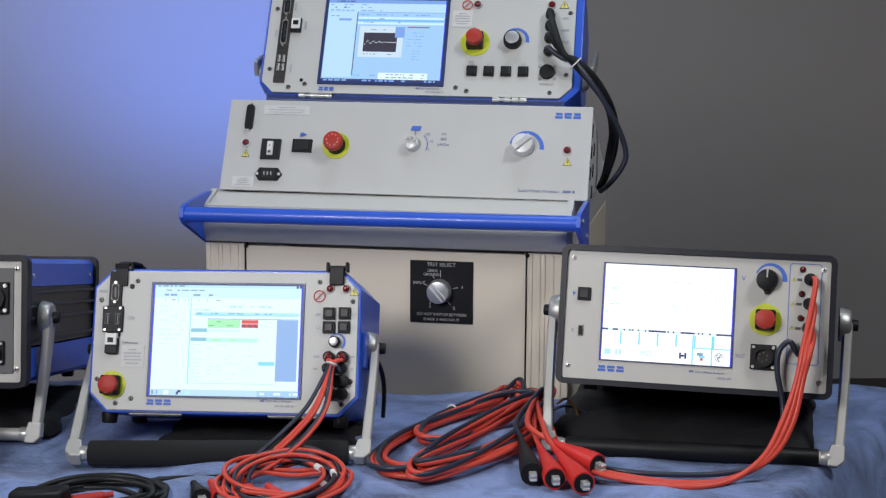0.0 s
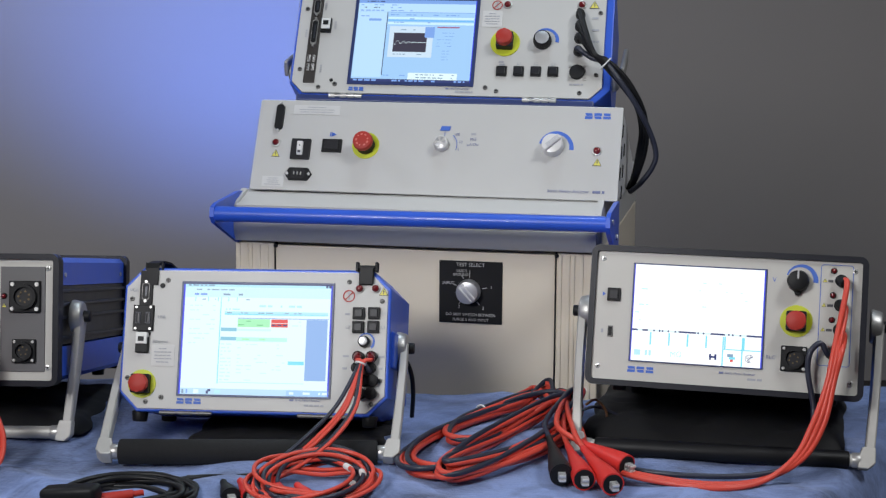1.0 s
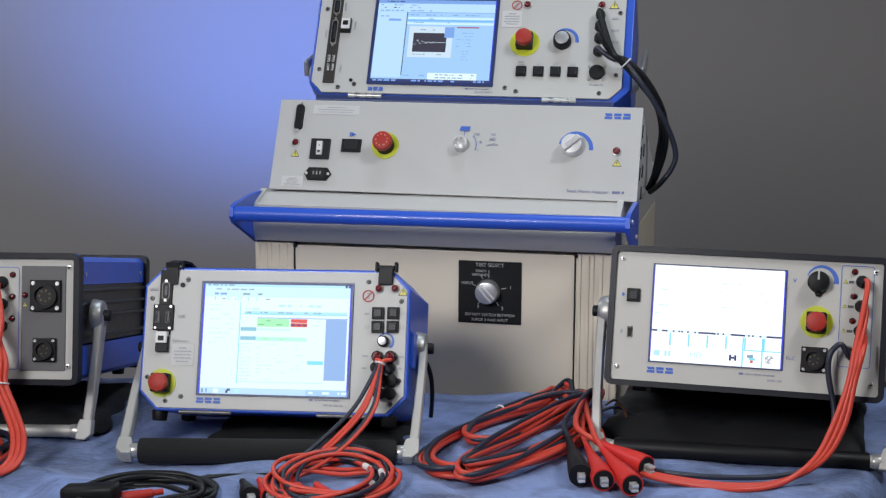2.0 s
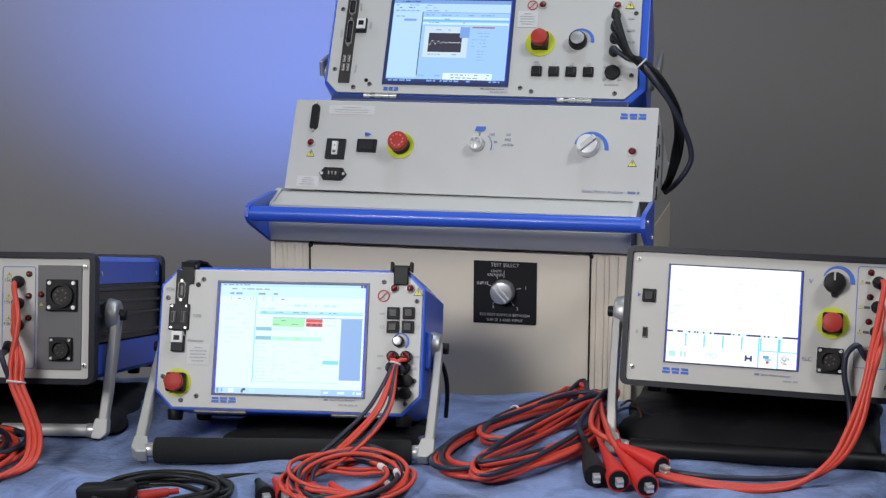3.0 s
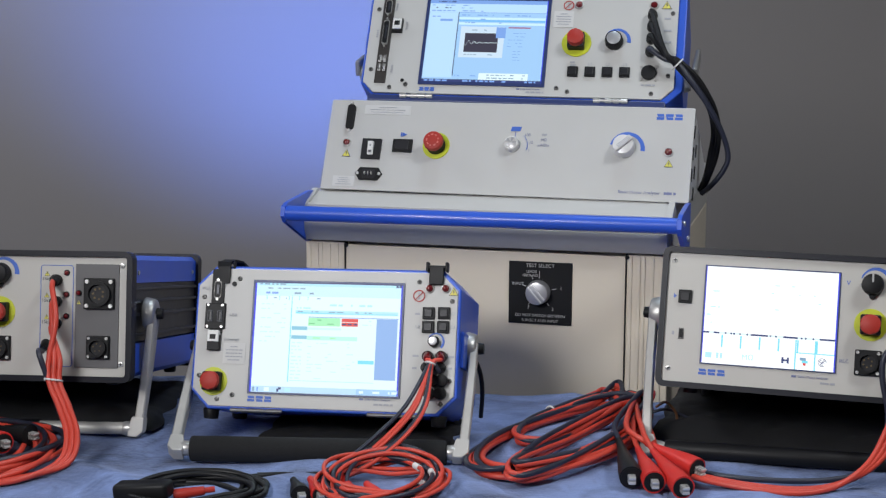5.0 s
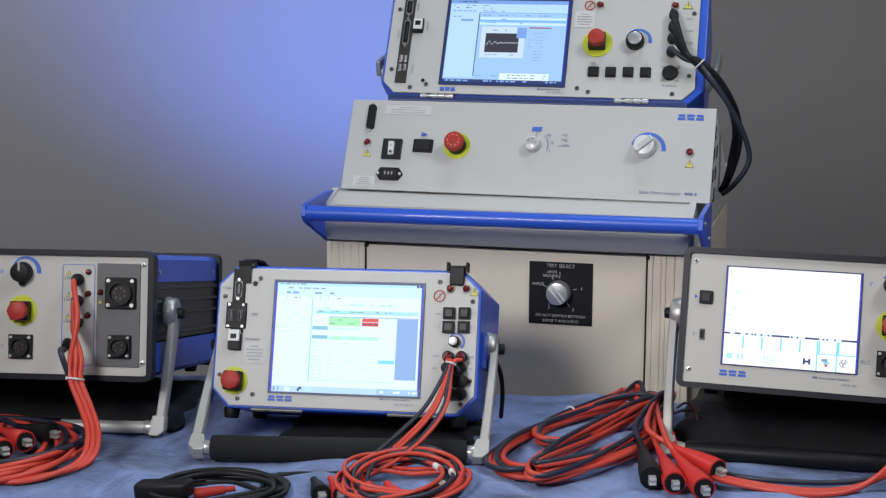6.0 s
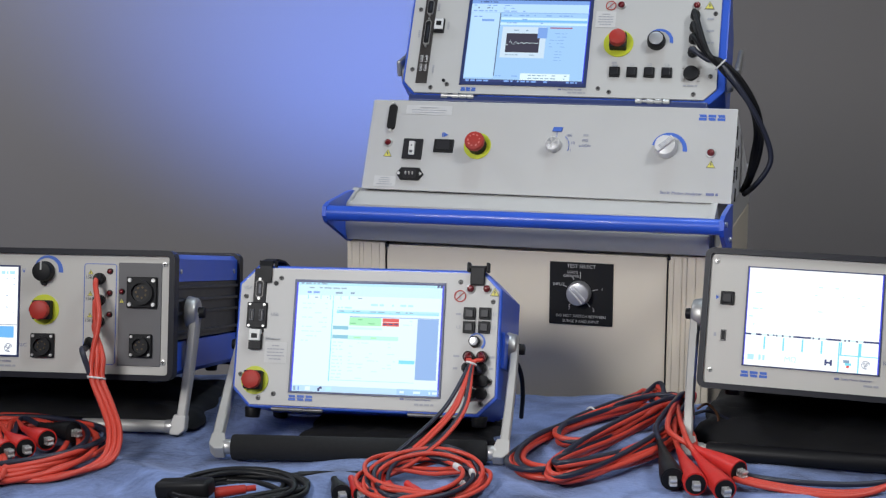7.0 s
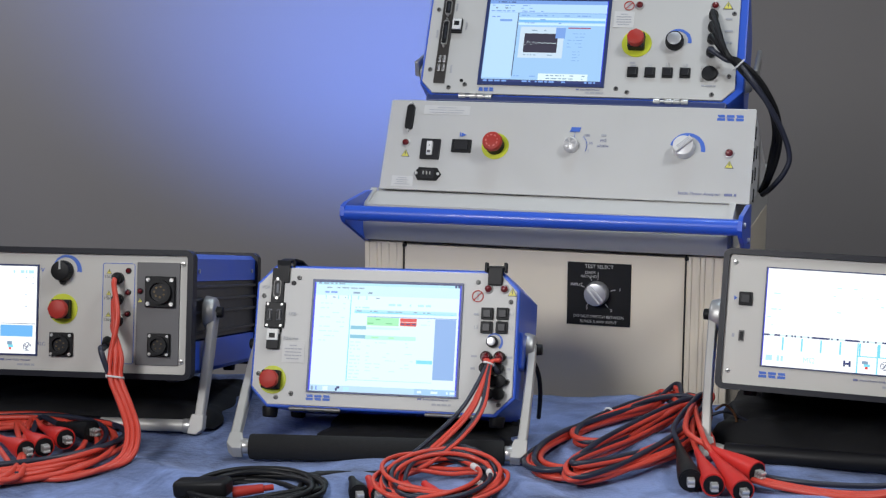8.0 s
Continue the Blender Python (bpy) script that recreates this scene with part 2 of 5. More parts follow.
def led(p, u, w, r, lit=False):
    bm = rod(B(), (u, 0.001, w), (u, -0.003, w), r * 1.18, r * 1.05, 24, 0.0005)
    bez = part("indicator", bm, STEEL if r > 0.006 else BLACK, p, smooth=True)
    bm = B()
    bmesh.ops.create_uvsphere(bm, u_segments=20, v_segments=10, radius=r * 0.88)
    bmesh.ops.scale(bm, vec=(1, 0.75, 1), verts=bm.verts)
    bmesh.ops.translate(bm, vec=(u, -0.003, w), verts=bm.verts)
    part("lens", bm, RED_GLASS, bez, "dark red glass lens", smooth=True)


def key(p, u, w, s, h=None):
    h = h or s
    k = part("push_button", box(B(), u, -0.002, w, s, 0.006, h, 0.0008), BLACK, p, "square black button in a black bezel")
    part("cap", box(B(), u, -0.005, w, s * 0.7, 0.005, h * 0.7, 0.0012), material_soft, k)


material_soft = material("soft_black_cap", (0.015, 0.015, 0.018), 0.4, spec=0.3, vary=0.1)


def triangle(p, u, w, s):
    h = s * 0.87
    sign = part("warning_sign", prism(B(), [(u - s / 2, w - h / 2), (u + s / 2, w - h / 2), (u, w + h / 2)], -0.0006, 0.0005), INK_DARK, p, "yellow warning triangle with a black bolt")
    q = 0.80
    part("field", prism(B(), [(u - s / 2 * q, w - h / 2 + s * 0.06), (u + s / 2 * q, w - h / 2 + s * 0.06), (u, w + h / 2 * q)], -0.001, 0.0), WARN, sign)
    b = [(0.02, 0.22), (-0.10, -0.06), (-0.01, -0.06), (-0.05, -0.32), (0.11, -0.0), (0.01, 0.0), (0.09, 0.22)]
    part("bolt", prism(B(), [(u + x * s, w + z * s) for x, z in b], -0.0014, -0.0008), INK_DARK, sign)


def forbidden(p, u, w, r):
    s = part("prohibition_sign", arc_band(B(), u, w, r * 0.82, r, 0, 359.9, -0.0008, 0.0003, 32), RED, p, "red ring sign with a slash")
    part("slash", box(B(), u, -0.0004, w, r * 1.75, 0.0008, r * 0.16, turn=pose(0, 0, 0, 0, -45, 0)), RED, s)
    part("mark", box(B(), u, -0.0003, w, r * 0.3, 0.0006, r * 1.1), INK_GREY, s)


def estop(p, u, w, ry, red, square=True, tall=0.030):
    base = part("emergency_stop", rod(B(), (u, 0.001, w), (u, -0.0015, w), ry, seg=48), YELLOW, p, "red mushroom button on a round yellow plate")
    if square:
        part("collar", box(B(), u, -tall * 0.32, w, red * 2.05, tall * 0.62, red * 2.05, 0.003), BLACK, base, "square black collar")
        bm = prism(B(), rounded(u - red, u + red, w - red, w + red, red * 0.9, 8), -tall, -tall * 0.58, 0.003)
    else:
        part("collar", rod(B(), (u, -0.001, w), (u, -tall * 0.62, w), red * 0.92, red * 0.8, 32), BLACK, base, "round black collar", smooth=True)
        bm = rod(B(), (u, -tall * 0.6, w), (u, -tall, w), red * 1.0, red * 0.93, 40, 0.004)
    head = part("mushroom_head", bm, RED, base, "red mushroom head", smooth=True)
    if not square:
        for k in range(9):
            a = 40 * k
            part("arrow_mark", arc_band(B(), u, w, red * 0.50, red * 0.64, a + 8, a + (30 if k % 3 else 20), -tall - 0.0005, -tall + 0.001, 5), PINK, head)


def knob(p, u, w, r, depth, mat, pointer, mark=None, skirt=True, cap=None):
    bm = rod(B(), (u, 0, w), (u, -depth, w), r, r * 0.9, 40, 0.0015)
    k = part("rotary_knob", bm, mat, p, smooth=True)
    if skirt:
        bm = B()
        for i in range(28):
            a = 2 * math.pi * i / 28
            rod(bm, (u + r * 0.97 * math.cos(a), -depth * 0.12, w + r * 0.97 * math.sin(a)), (u + r * 0.9 * math.cos(a), -depth * 0.85, w + r * 0.9 * math.sin(a)), r * 0.05, r * 0.05, 6)
        part("grip_ribs", bm, mat, k)
    if cap:
        part("cap", rod(B(), (u, -depth * 0.95, w), (u, -depth * 1.06, w), r * 0.78, r * 0.74, 36, 0.0006), cap, k, smooth=True)
    if mark:
        m = Matrix.Translation((u, -depth * 1.05, w)) @ pose(0, 0, 0, 0, -pointer, 0)
        bm = box(B(), 0, 0, r * 0.55, r * 0.16, 0.002, r * 0.8)
        bmesh.ops.transform(bm, matrix=m, verts=bm.verts)
        part("pointer", bm, mark, k)
    return k


def dial_arc(p, u, w, r0, r1, a0, a1, taper=0.6):
    part("dial_arc", arc_band(B(), u, w, r0, r1, a0, a1, -0.0006, 0.0004, 32, taper), INK_BLUE, p, "printed blue dial arc")


def bars(p, u, w, lines, height, mat=None, gap=1.9, name="caption"):
    """Unreadable print as plain bars; lines are widths, centred on u."""
    rng = random.Random(int(abs(u * 9173 + w * 7919) * 1000))
    for i, width in enumerate(lines):
        z = w - (i - (len(lines) - 1) / 2) * height * gap
        x, end = u - width / 2, u + width / 2
        while x < end - height * 0.5:
            l = min(height * rng.uniform(1.6, 4.2), end - x)
            part(name, box(B(), x + l / 2, -0.0004, z, l, 0.0006, height), mat or INK_GREY, p)
            x += l + height * 0.55


def tiny_title(p, u, w, size):
    """The printed kind of instrument after the maker's mark, which stays a bar."""
    bars(p, u + size * 0.7, w, (size * 1.4,), size * 0.65, INK_BLUE_GREY)
    lettering("letters", "Static Motor Analyzer", u + size * 1.9, w, size, INK_BLUE_GREY, p, -0.0006, "LEFT")


def emblem(p, u, w, width, height):
    """The maker's mark, as three plain slanted blocks."""
    bm = B()
    n, g = 3, width * 0.06
    bw = (width - 2 * g) / 3
    for i in range(n):
        x = u - width / 2 + i * (bw + g)
        for k in range(2):
            z0 = w - height / 2 + k * height * 0.55
            cut = bw * (0.15 if (i + k) % 2 else 0.0)
            prism(bm, [(x + cut, z0), (x + bw, z0), (x + bw - cut * 0.5, z0 + height * 0.45), (x, z0 + height * 0.45)], -0.0006, 0.0003)
    part("emblem", bm, INK_BLUE, p, "blue maker's emblem of plain blocks")


def sticker(p, u, w, su, sw, rows, mat=None):
    s = part("label_sticker", box(B(), u, -0.0002, w, su, 0.0008, sw), LABEL, p, "small white printed label")
    bm_rows = [su * 0.8 * f for f in rows]
    bars(s, u, w, bm_rows, sw * 0.05, INK_GREY if mat is None else mat, gap=sw / len(rows) / (sw * 0.05) * 0.8)
    for o in s.children:
        o.location.y = -0.0006


def square_socket(p, u, w, s, holes=4):
    c = part("socket", box(B(), u, -0.003, w, s, 0.007, s, 0.0015), BLACK, p, "black square flange socket")
    part("barrel", arc_band(B(), u, w, s * 0.30, s * 0.40, 0, 359.9, -0.014, -0.005, 36), BLACK, c, smooth=True)
    part("insert", rod(B(), (u, -0.006, w), (u, -0.008, w), s * 0.3, seg=32), material_soft, c)
    for dx in (-1, 1):
        for dz in (-1, 1):
            part("screw", rod(B(), (u + dx * s * 0.39, -0.006, w + dz * s * 0.39), (u + dx * s * 0.39, -0.0085, w + dz * s * 0.39), s * 0.075, s * 0.06, 14), CHROME, c, smooth=True)
    bm = B()
    for i in range(holes):
        a = 2 * math.pi * i / holes + 0.4
        rod(bm, (u + s * 0.17 * math.cos(a), -0.0078, w + s * 0.17 * math.sin(a)), (u + s * 0.17 * math.cos(a), -0.0095, w + s * 0.17 * math.sin(a)), s * 0.035, seg=10)
    part("pins", bm, STEEL if holes < 5 else BRASS, c)


def jack(p, u, w, r):
    j = part("lead_socket", arc_band(B(), u, w, r * 0.5, r, 0, 359.9, -0.009, 0.001, 28), BLACK, p, "round black lead socket", smooth=True)
    part("core", rod(B(), (u, 0, w), (u, -0.004, w), r * 0.5, seg=16), RED_GLASS, j)


# ---- displays: a flat lit panel with its windows ----
def display(p, l, r, b, t, back, border=None, bezel=0.004):
    fr = part("display_bezel", band(B(), [(r + bezel, t + bezel), (l - bezel, t + bezel), (l - bezel, b - bezel), (r + bezel, b - bezel)], [(r, t), (l, t), (l, b), (r, b)], -0.0022, 0.002), border or BLUE_DARK, p)
    part("display", box(B(), (l + r) / 2, 0.0, (b + t) / 2, r - l, 0.001, t - b), back, fr, "lit flat screen")

    def pane(name, x0, x1, z0, z1, mat, lift=1):
        """A window of the screen, in shares of its width and height (z from the top)."""
        X0, X1 = l + (r - l) * x0, l + (r - l) * x1
        Z0, Z1 = t - (t - b) * z0, t - (t - b) * z1
        y = -0.0007 - 0.00012 * lift
        bm = box(B(), (X0 + X1) / 2, y, (Z0 + Z1) / 2, X1 - X0, 0.0001, abs(Z0 - Z1))
        return part(name, bm, mat, fr)

    def print_rows(x0, x1, z0, z1, rows, mat, lift=3, fill=0.6, seed=1, height=0.3):
        rng = random.Random(seed)
        for i in range(rows):
            z = z0 + (z1 - z0) * (i + 0.5) / rows
            h = (z1 - z0) / rows * height
            x = x0
            while x < x1 - 0.004:
                w_ = min(rng.uniform(0.01, 0.05), x1 - x)
                if rng.random() < fill:
                    part("text_block", box(B(), l + (r - l) * (x + w_ / 2), -0.0007 - 0.00012 * lift, t - (t - b) * z, (r - l) * w_, 0.0001, (t - b) * h), mat, fr)
                x += w_ + 0.012
    return fr, pane, print_rows


G_FAINT = glow("display_faint_print", (0.62, 0.89, 0.98), 1.0)
G_SHEET = glow("display_sheet", (0.62, 0.78, 0.93), 1.0)
G_MAROON = glow("display_maroon", (0.35, 0.10, 0.22), 1.0)
G_SIDE = glow("display_side_block", (0.26, 0.45, 0.82), 1.0)
G_GREYCYAN = glow("display_grey_cyan", (0.22, 0.55, 0.72), 1.0)
G_MINT = glow("display_mint", (0.50, 0.95, 0.80), 1.0)
G_DEEP_GREEN = glow("display_deep_green", (0.12, 0.55, 0.20), 1.0)


# ---- the studio ----
def slab(name, x, y, z, sx, sy, sz, mat, label):
    return tagged(part(name, box(B(), x, y, z, sx, sy, sz), mat), label, name.split("_")[0], kind="structure")


slab("floor", 0, 2.05, -0.05, 9.0, 8.5, 0.1, FLOOR, "dark brown studio floor")
slab("wall_north", 0, 6.18, 2.1, 9.0, 0.2, 4.2, WALL, "plain grey painted studio wall lit blue")
# walls out of view and the ceiling are added; their grey bounces fill light
slab("wall_south", 0, -2.1, 2.1, 9.0, 0.2, 4.2, WALL, "unseen grey wall behind the camera, added to bounce light")
slab("wall_east", 4.4, 2.0, 2.1, 0.2, 8.0, 4.2, WALL, "unseen grey side wall, added to bounce light")
slab("wall_west", -4.4, 2.0, 2.1, 0.2, 8.0, 4.2, WALL, "unseen grey side wall, added to bounce light")
slab("ceiling", 0, 2.0, 4.25, 9.0, 8.6, 0.1, CEIL, "unseen grey ceiling, added to bounce light")

# ---- table and cloth ----
TOP = 0.75
EDGE = [(-1.7, 3.20), (-0.30, 3.02), (0.40, 2.88), (0.93, 2.95), (1.06, 2.90), (0.945, 2.745), (0.80, 2.54), (0.62, 2.24), (0.36, 2.06), (-1.7, 2.06)]


def table_distance(x, y):
    """How far a place lies outside the table's edge; negative inside."""
    inside, best = False, 9.0
    n = len(EDGE)
    for i in range(n):
        (ax, ay), (bx, by) = EDGE[i], EDGE[(i + 1) % n]
        if (ay > y) != (by > y) and x < (bx - ax) * (y - ay) / (by - ay) + ax:
            inside = not inside
        dx, dy = bx - ax, by - ay
        f = max(0.0, min(1.0, ((x - ax) * dx + (y - ay) * dy) / (dx * dx + dy * dy)))
        best = min(best, math.hypot(x - ax - f * dx, y - ay - f * dy))
    return -best if inside else best


def cloth_height(x, y):
    p = Vector((x, y, 0))
    fold = noise.noise(Vector((x * 3.1 + y * 2.2, y * 4.5 - x * 2.0, 3.1)))
    fine = noise.noise(Vector((x * 9 - y * 5, y * 13 + x * 4, 7.7)))
    ridge = 1 - abs(noise.noise(Vector((x * 2.6 + 1.5 * y, y * 3.2, 11.3))))
    z = TOP + 0.004 + 0.010 * fold + 0.006 * fine + 0.013 * max(0.0, ridge - 0.75) / 0.25
    d = table_distance(x, y)
    if d > -0.015:
        e = d + 0.015
        z -= (e * e / 0.03 if e < 0.04 else 0.053 + (e - 0.04) * 5.0) * (1 + 0.25 * noise.noise(Vector((x * 6, y * 6, 2))))
    return max(z, 0.30)


def build_cloth():
    x0, x1, y0, y1, step = -1.75, 1.45, 1.98, 3.24, 0.011
    nx, ny = int((x1 - x0) / step), int((y1 - y0) / step)
    verts = [(x0 + i * step, y0 + j * step, cloth_height(x0 + i * step, y0 + j * step)) for j in range(ny) for i in range(nx)]
    faces = [(j * nx + i, j * nx + i + 1, (j + 1) * nx + i + 1, (j + 1) * nx + i) for j in range(ny - 1) for i in range(nx - 1)]
    def hangs(i, j):
        x, y = x0 + i * step, y0 + j * step
        return table_distance(x, y) < (0.035 if y > 2.84 and x < 0.55 else 0.13)
    keep = [hangs(i, j) for j in range(ny) for i in range(nx)]
    faces = [f for f in faces if all(keep[v] for v in f)]
    used = sorted({v for f in faces for v in f})
    place = {v: k for k, v in enumerate(used)}
    verts, faces = [verts[v] for v in used], [tuple(place[v] for v in f) for f in faces]
    me = bpy.data.meshes.new("tablecloth")
    me.from_pydata(verts, [], faces)
    me.polygons.foreach_set("use_smooth", [True] * len(me.polygons))
    me.materials.append(CLOTH)
    ob = new("tablecloth", me)
    sol = ob.modifiers.new("thickness", "SOLIDIFY")
    sol.thickness, sol.offset = 0.003, -1
    tagged(ob, "rumpled light blue suede cloth spread over the table", "tablecloth")


def build_table():
    t = thing("display_table", pose(0, 2.55, 0), "wooden table hidden under the blue cloth", "table")
    bm = B()
    n = len(EDGE)
    lo = [bm.verts.new((x * 0.985, y - 2.55, TOP - 0.035)) for x, y in EDGE]
    hi = [bm.verts.new((x * 0.985, y - 2.55, TOP - 0.008)) for x, y in EDGE]
    bm.faces.new(lo)
    bm.faces.new(hi)
    for i in range(n):
        bm.faces.new((lo[i], lo[(i + 1) % n], hi[(i + 1) % n], hi[i]))
    part("tabletop", bm, WOOD, t)
    for x, y in ((-1.5, 2.25), (-1.5, 2.95), (0.75, 2.75), (0.25, 2.25)):
        part("leg", box(B(), x, y - 2.55, (TOP - 0.035) / 2, 0.05, 0.05, TOP - 0.035, 0.004), WOOD, t)


def build_shade_pad(m, sx, sy, high, seed, label, name="shade_pad", mat=None, category="pouch"):
    """A low, lumpy black pad on the cloth, standing in for the shade under an instrument."""
    n, k = 40, 26
    verts, faces = [], []
    for side in (1, 0):
        for j in range(k + 1):
            for i in range(n + 1):
                u, v = 2 * i / n - 1, 2 * j / k - 1
                edge = max(0.0, 1 - max(abs(u) ** 6, abs(v) ** 5))
                wob = 1 + 0.06 * noise.noise(Vector((u * 2, v * 2, seed)))
                lump = 0.65 + 0.5 * noise.noise(Vector((u * 2.6, v * 2.0, seed + 4))) + 0.2 * noise.noise(Vector((u * 7, v * 6, seed + 9)))
                verts.append((u * sx * wob, v * sy * wob, (0.004 + high * lump * edge ** 0.5) if side else 0.0))
    row = n + 1
    half = row * (k + 1)
    for j in range(k):
        for i in range(n):
            a = j * row + i
            faces.append((a, a + 1, a + row + 1, a + row))
            faces.append((half + a, half + a + row, half + a + row + 1, half + a + 1))
    rim = [i for i in range(n)] + [j * row + n for j in range(k)] + [k * row + i for i in range(n, 0, -1)] + [j * row for j in range(k, 0, -1)]
    for a, b in zip(rim, rim[1:] + rim[:1]):
        faces.append((a, a + half, b + half, b))
    me = bpy.data.meshes.new(name)
    me.from_pydata(verts, [], faces)
    me.polygons.foreach_set("use_smooth", [True] * len(me.polygons))
    me.materials.append(mat or SHADE_BLACK)
    ob = new(name, me)
    ob.matrix_world = m
    tagged(ob, label, category)


build_table()
build_cloth()
# added black pads: the deep shade beneath the testers, put in as shapes
build_shade_pad(pose(0.575, 2.715, TOP + 0.010, 0, 0, -16), 0.218, 0.185, 0.034, 1.0, "black pad added for the shade under the framed tester")
build_shade_pad(pose(-0.80, 2.800, TOP + 0.012, 0, 0, -4), 0.285, 0.150, 0.035, 5.0, "black pad added for the shade under the wide tester")
build_shade_pad(pose(-0.165, 2.655, TOP + 0.008, 0, 0, -9), 0.165, 0.088, 0.016, 9.0, "small black pad added for the shade under the chamfered tester")


# ---- bail handle of an instrument: pivots, arms, cast corners and a grip ----
def bail(p, left, right, ends, grip_r, grip_mat, tube_mat, inset, foam=True):
    inv = p.matrix_world.inverted()
    a, b = inv @ Vector(ends[0]), inv @ Vector(ends[1])
    axis = (b - a).normalized()
    for piv, end, side in ((Vector(left), a, -1), (Vector(right), b, 1)):
        hub = part("pivot", rod(B(), piv + Vector((-side * 0.014, 0, 0)), piv + Vector((side * 0.006, 0, 0)), 0.029, 0.024, 32, 0.004), ALU, p, "round cast aluminium pivot", smooth=True)
        part("pivot_knob", rod(B(), piv + Vector((side * 0.004, 0, 0)), piv + Vector((side * 0.017, 0, 0)), 0.010, 0.009, 20, 0.001), BLACK, hub, smooth=True)
        d = end - piv
        L = d.length
        zax = d.normalized()
        xax = axis
        yax = zax.cross(xax).normalized()
        xax = yax.cross(zax)
        m = Matrix((xax, yax, zax)).transposed().to_4x4()
        m.translation = piv
        bm = B()
        n = 9
        rings = []
        for i in range(n):
            f = i / (n - 1)
            w = 0.018 * (1 - f) + 0.0105 * f
            th = 0.0074
            shift = side * 0.0015 * math.sin(math.pi * f)
            rings.append([bm.verts.new(m @ Vector((shift + sx * th, sy * w, f * (L - 0.006)))) for sx, sy in ((-1, -0.8), (-0.7, -1), (0.7, -1), (1, -0.8), (1, 0.8), (0.7, 1), (-0.7, 1), (-1, 0.8))])
        for r0, r1 in zip(rings, rings[1:]):
            for k in range(8):
                bm.faces.new((r0[k], r0[(k + 1) % 8], r1[(k + 1) % 8], r1[k]))
        bm.faces.new(rings[0][::-1])
        bm.faces.new(rings[-1])
        part("bail_arm", bm, ARM, p, "tapered cast aluminium arm", smooth=True)
        bm = prism(B(), [(-0.012 * side, 0.020), (0.009 * side, 0.020), (0.010 * side, -0.004), (0.000, -0.0145), (-0.016 * side, -0.0145), (-0.016 * side, 0.004)], -0.012, 0.012)
        bmesh.ops.recalc_face_normals(bm, faces=bm.faces)
        bmesh.ops.bevel(bm, geom=list(bm.edges), offset=0.002, segments=2, affect="EDGES", profile=0.5)
        bmesh.ops.transform(bm, matrix=Matrix.Translation(end) @ m.to_3x3().to_4x4() @ Matrix.Diagonal((1, 1, -1, 1)), verts=bm.verts)
        part("bail_corner", bm, ARM, p, "chamfered cast corner")
        part("ferrule", rod(B(), end - axis * side * 0.012, end - axis * side * 0.026, 0.0125, 0.0120, 20, 0.001), STEEL, p, smooth=True)
    part("bail_tube", rod(B(), a + axis * 0.01, b - axis * 0.01, 0.0105, seg=24), tube_mat, p, smooth=True)
    part("hand_grip", rod(B(), a + axis * inset, b - axis * inset, grip_r, seg=32, bevel=0.004), grip_mat, p, "black foam hand grip" if foam else "black sleeve on the carrying bar", smooth=True)


def face_pose(x, y, z, yaw, lean, roll):
    return pose(x, y, z + EYE, 0, 0, yaw) @ pose(0, 0, 0, -lean) @ pose(0, 0, 0, 0, roll)


def dsub(p, u, w, su, sw, shell=STEEL):
    c = part("serial_connector", prism(B(), rounded(u - su / 2, u + su / 2, w - sw / 2, w + sw / 2, su * 0.35), -0.005, 0.0), shell, p, smooth=False)
    part("insert", prism(B(), rounded(u - su * 0.42, u + su * 0.42, w - sw * 0.45, w + sw * 0.45, su * 0.30), -0.0058, -0.002), BLACK, c)
    part("blade", box(B(), u + su * 0.08, -0.0062, w, su * 0.30, 0.001, sw * 0.55), RIBBED, c)
    for s in (-1, 1):
        part("jack_screw", rod(B(), (u, 0, w + s * sw * 0.56), (u, -0.006, w + s * sw * 0.56), su * 0.2, seg=6), STEEL, c)
    return c


def usb(p, u, w, su, sw, shell=None, tongue=None):
    c = part("usb_port", box(B(), u, -0.0012, w, su, 0.003, sw, 0.0006), shell or STEEL, p)
    part("slot", box(B(), u, -0.0026, w, su * 0.7, 0.001, sw * 0.8), BLACK, c)
    part("tongue", box(B(), u + su * 0.12, -0.0032, w, su * 0.22, 0.001, sw * 0.7), tongue or NYLON, c)


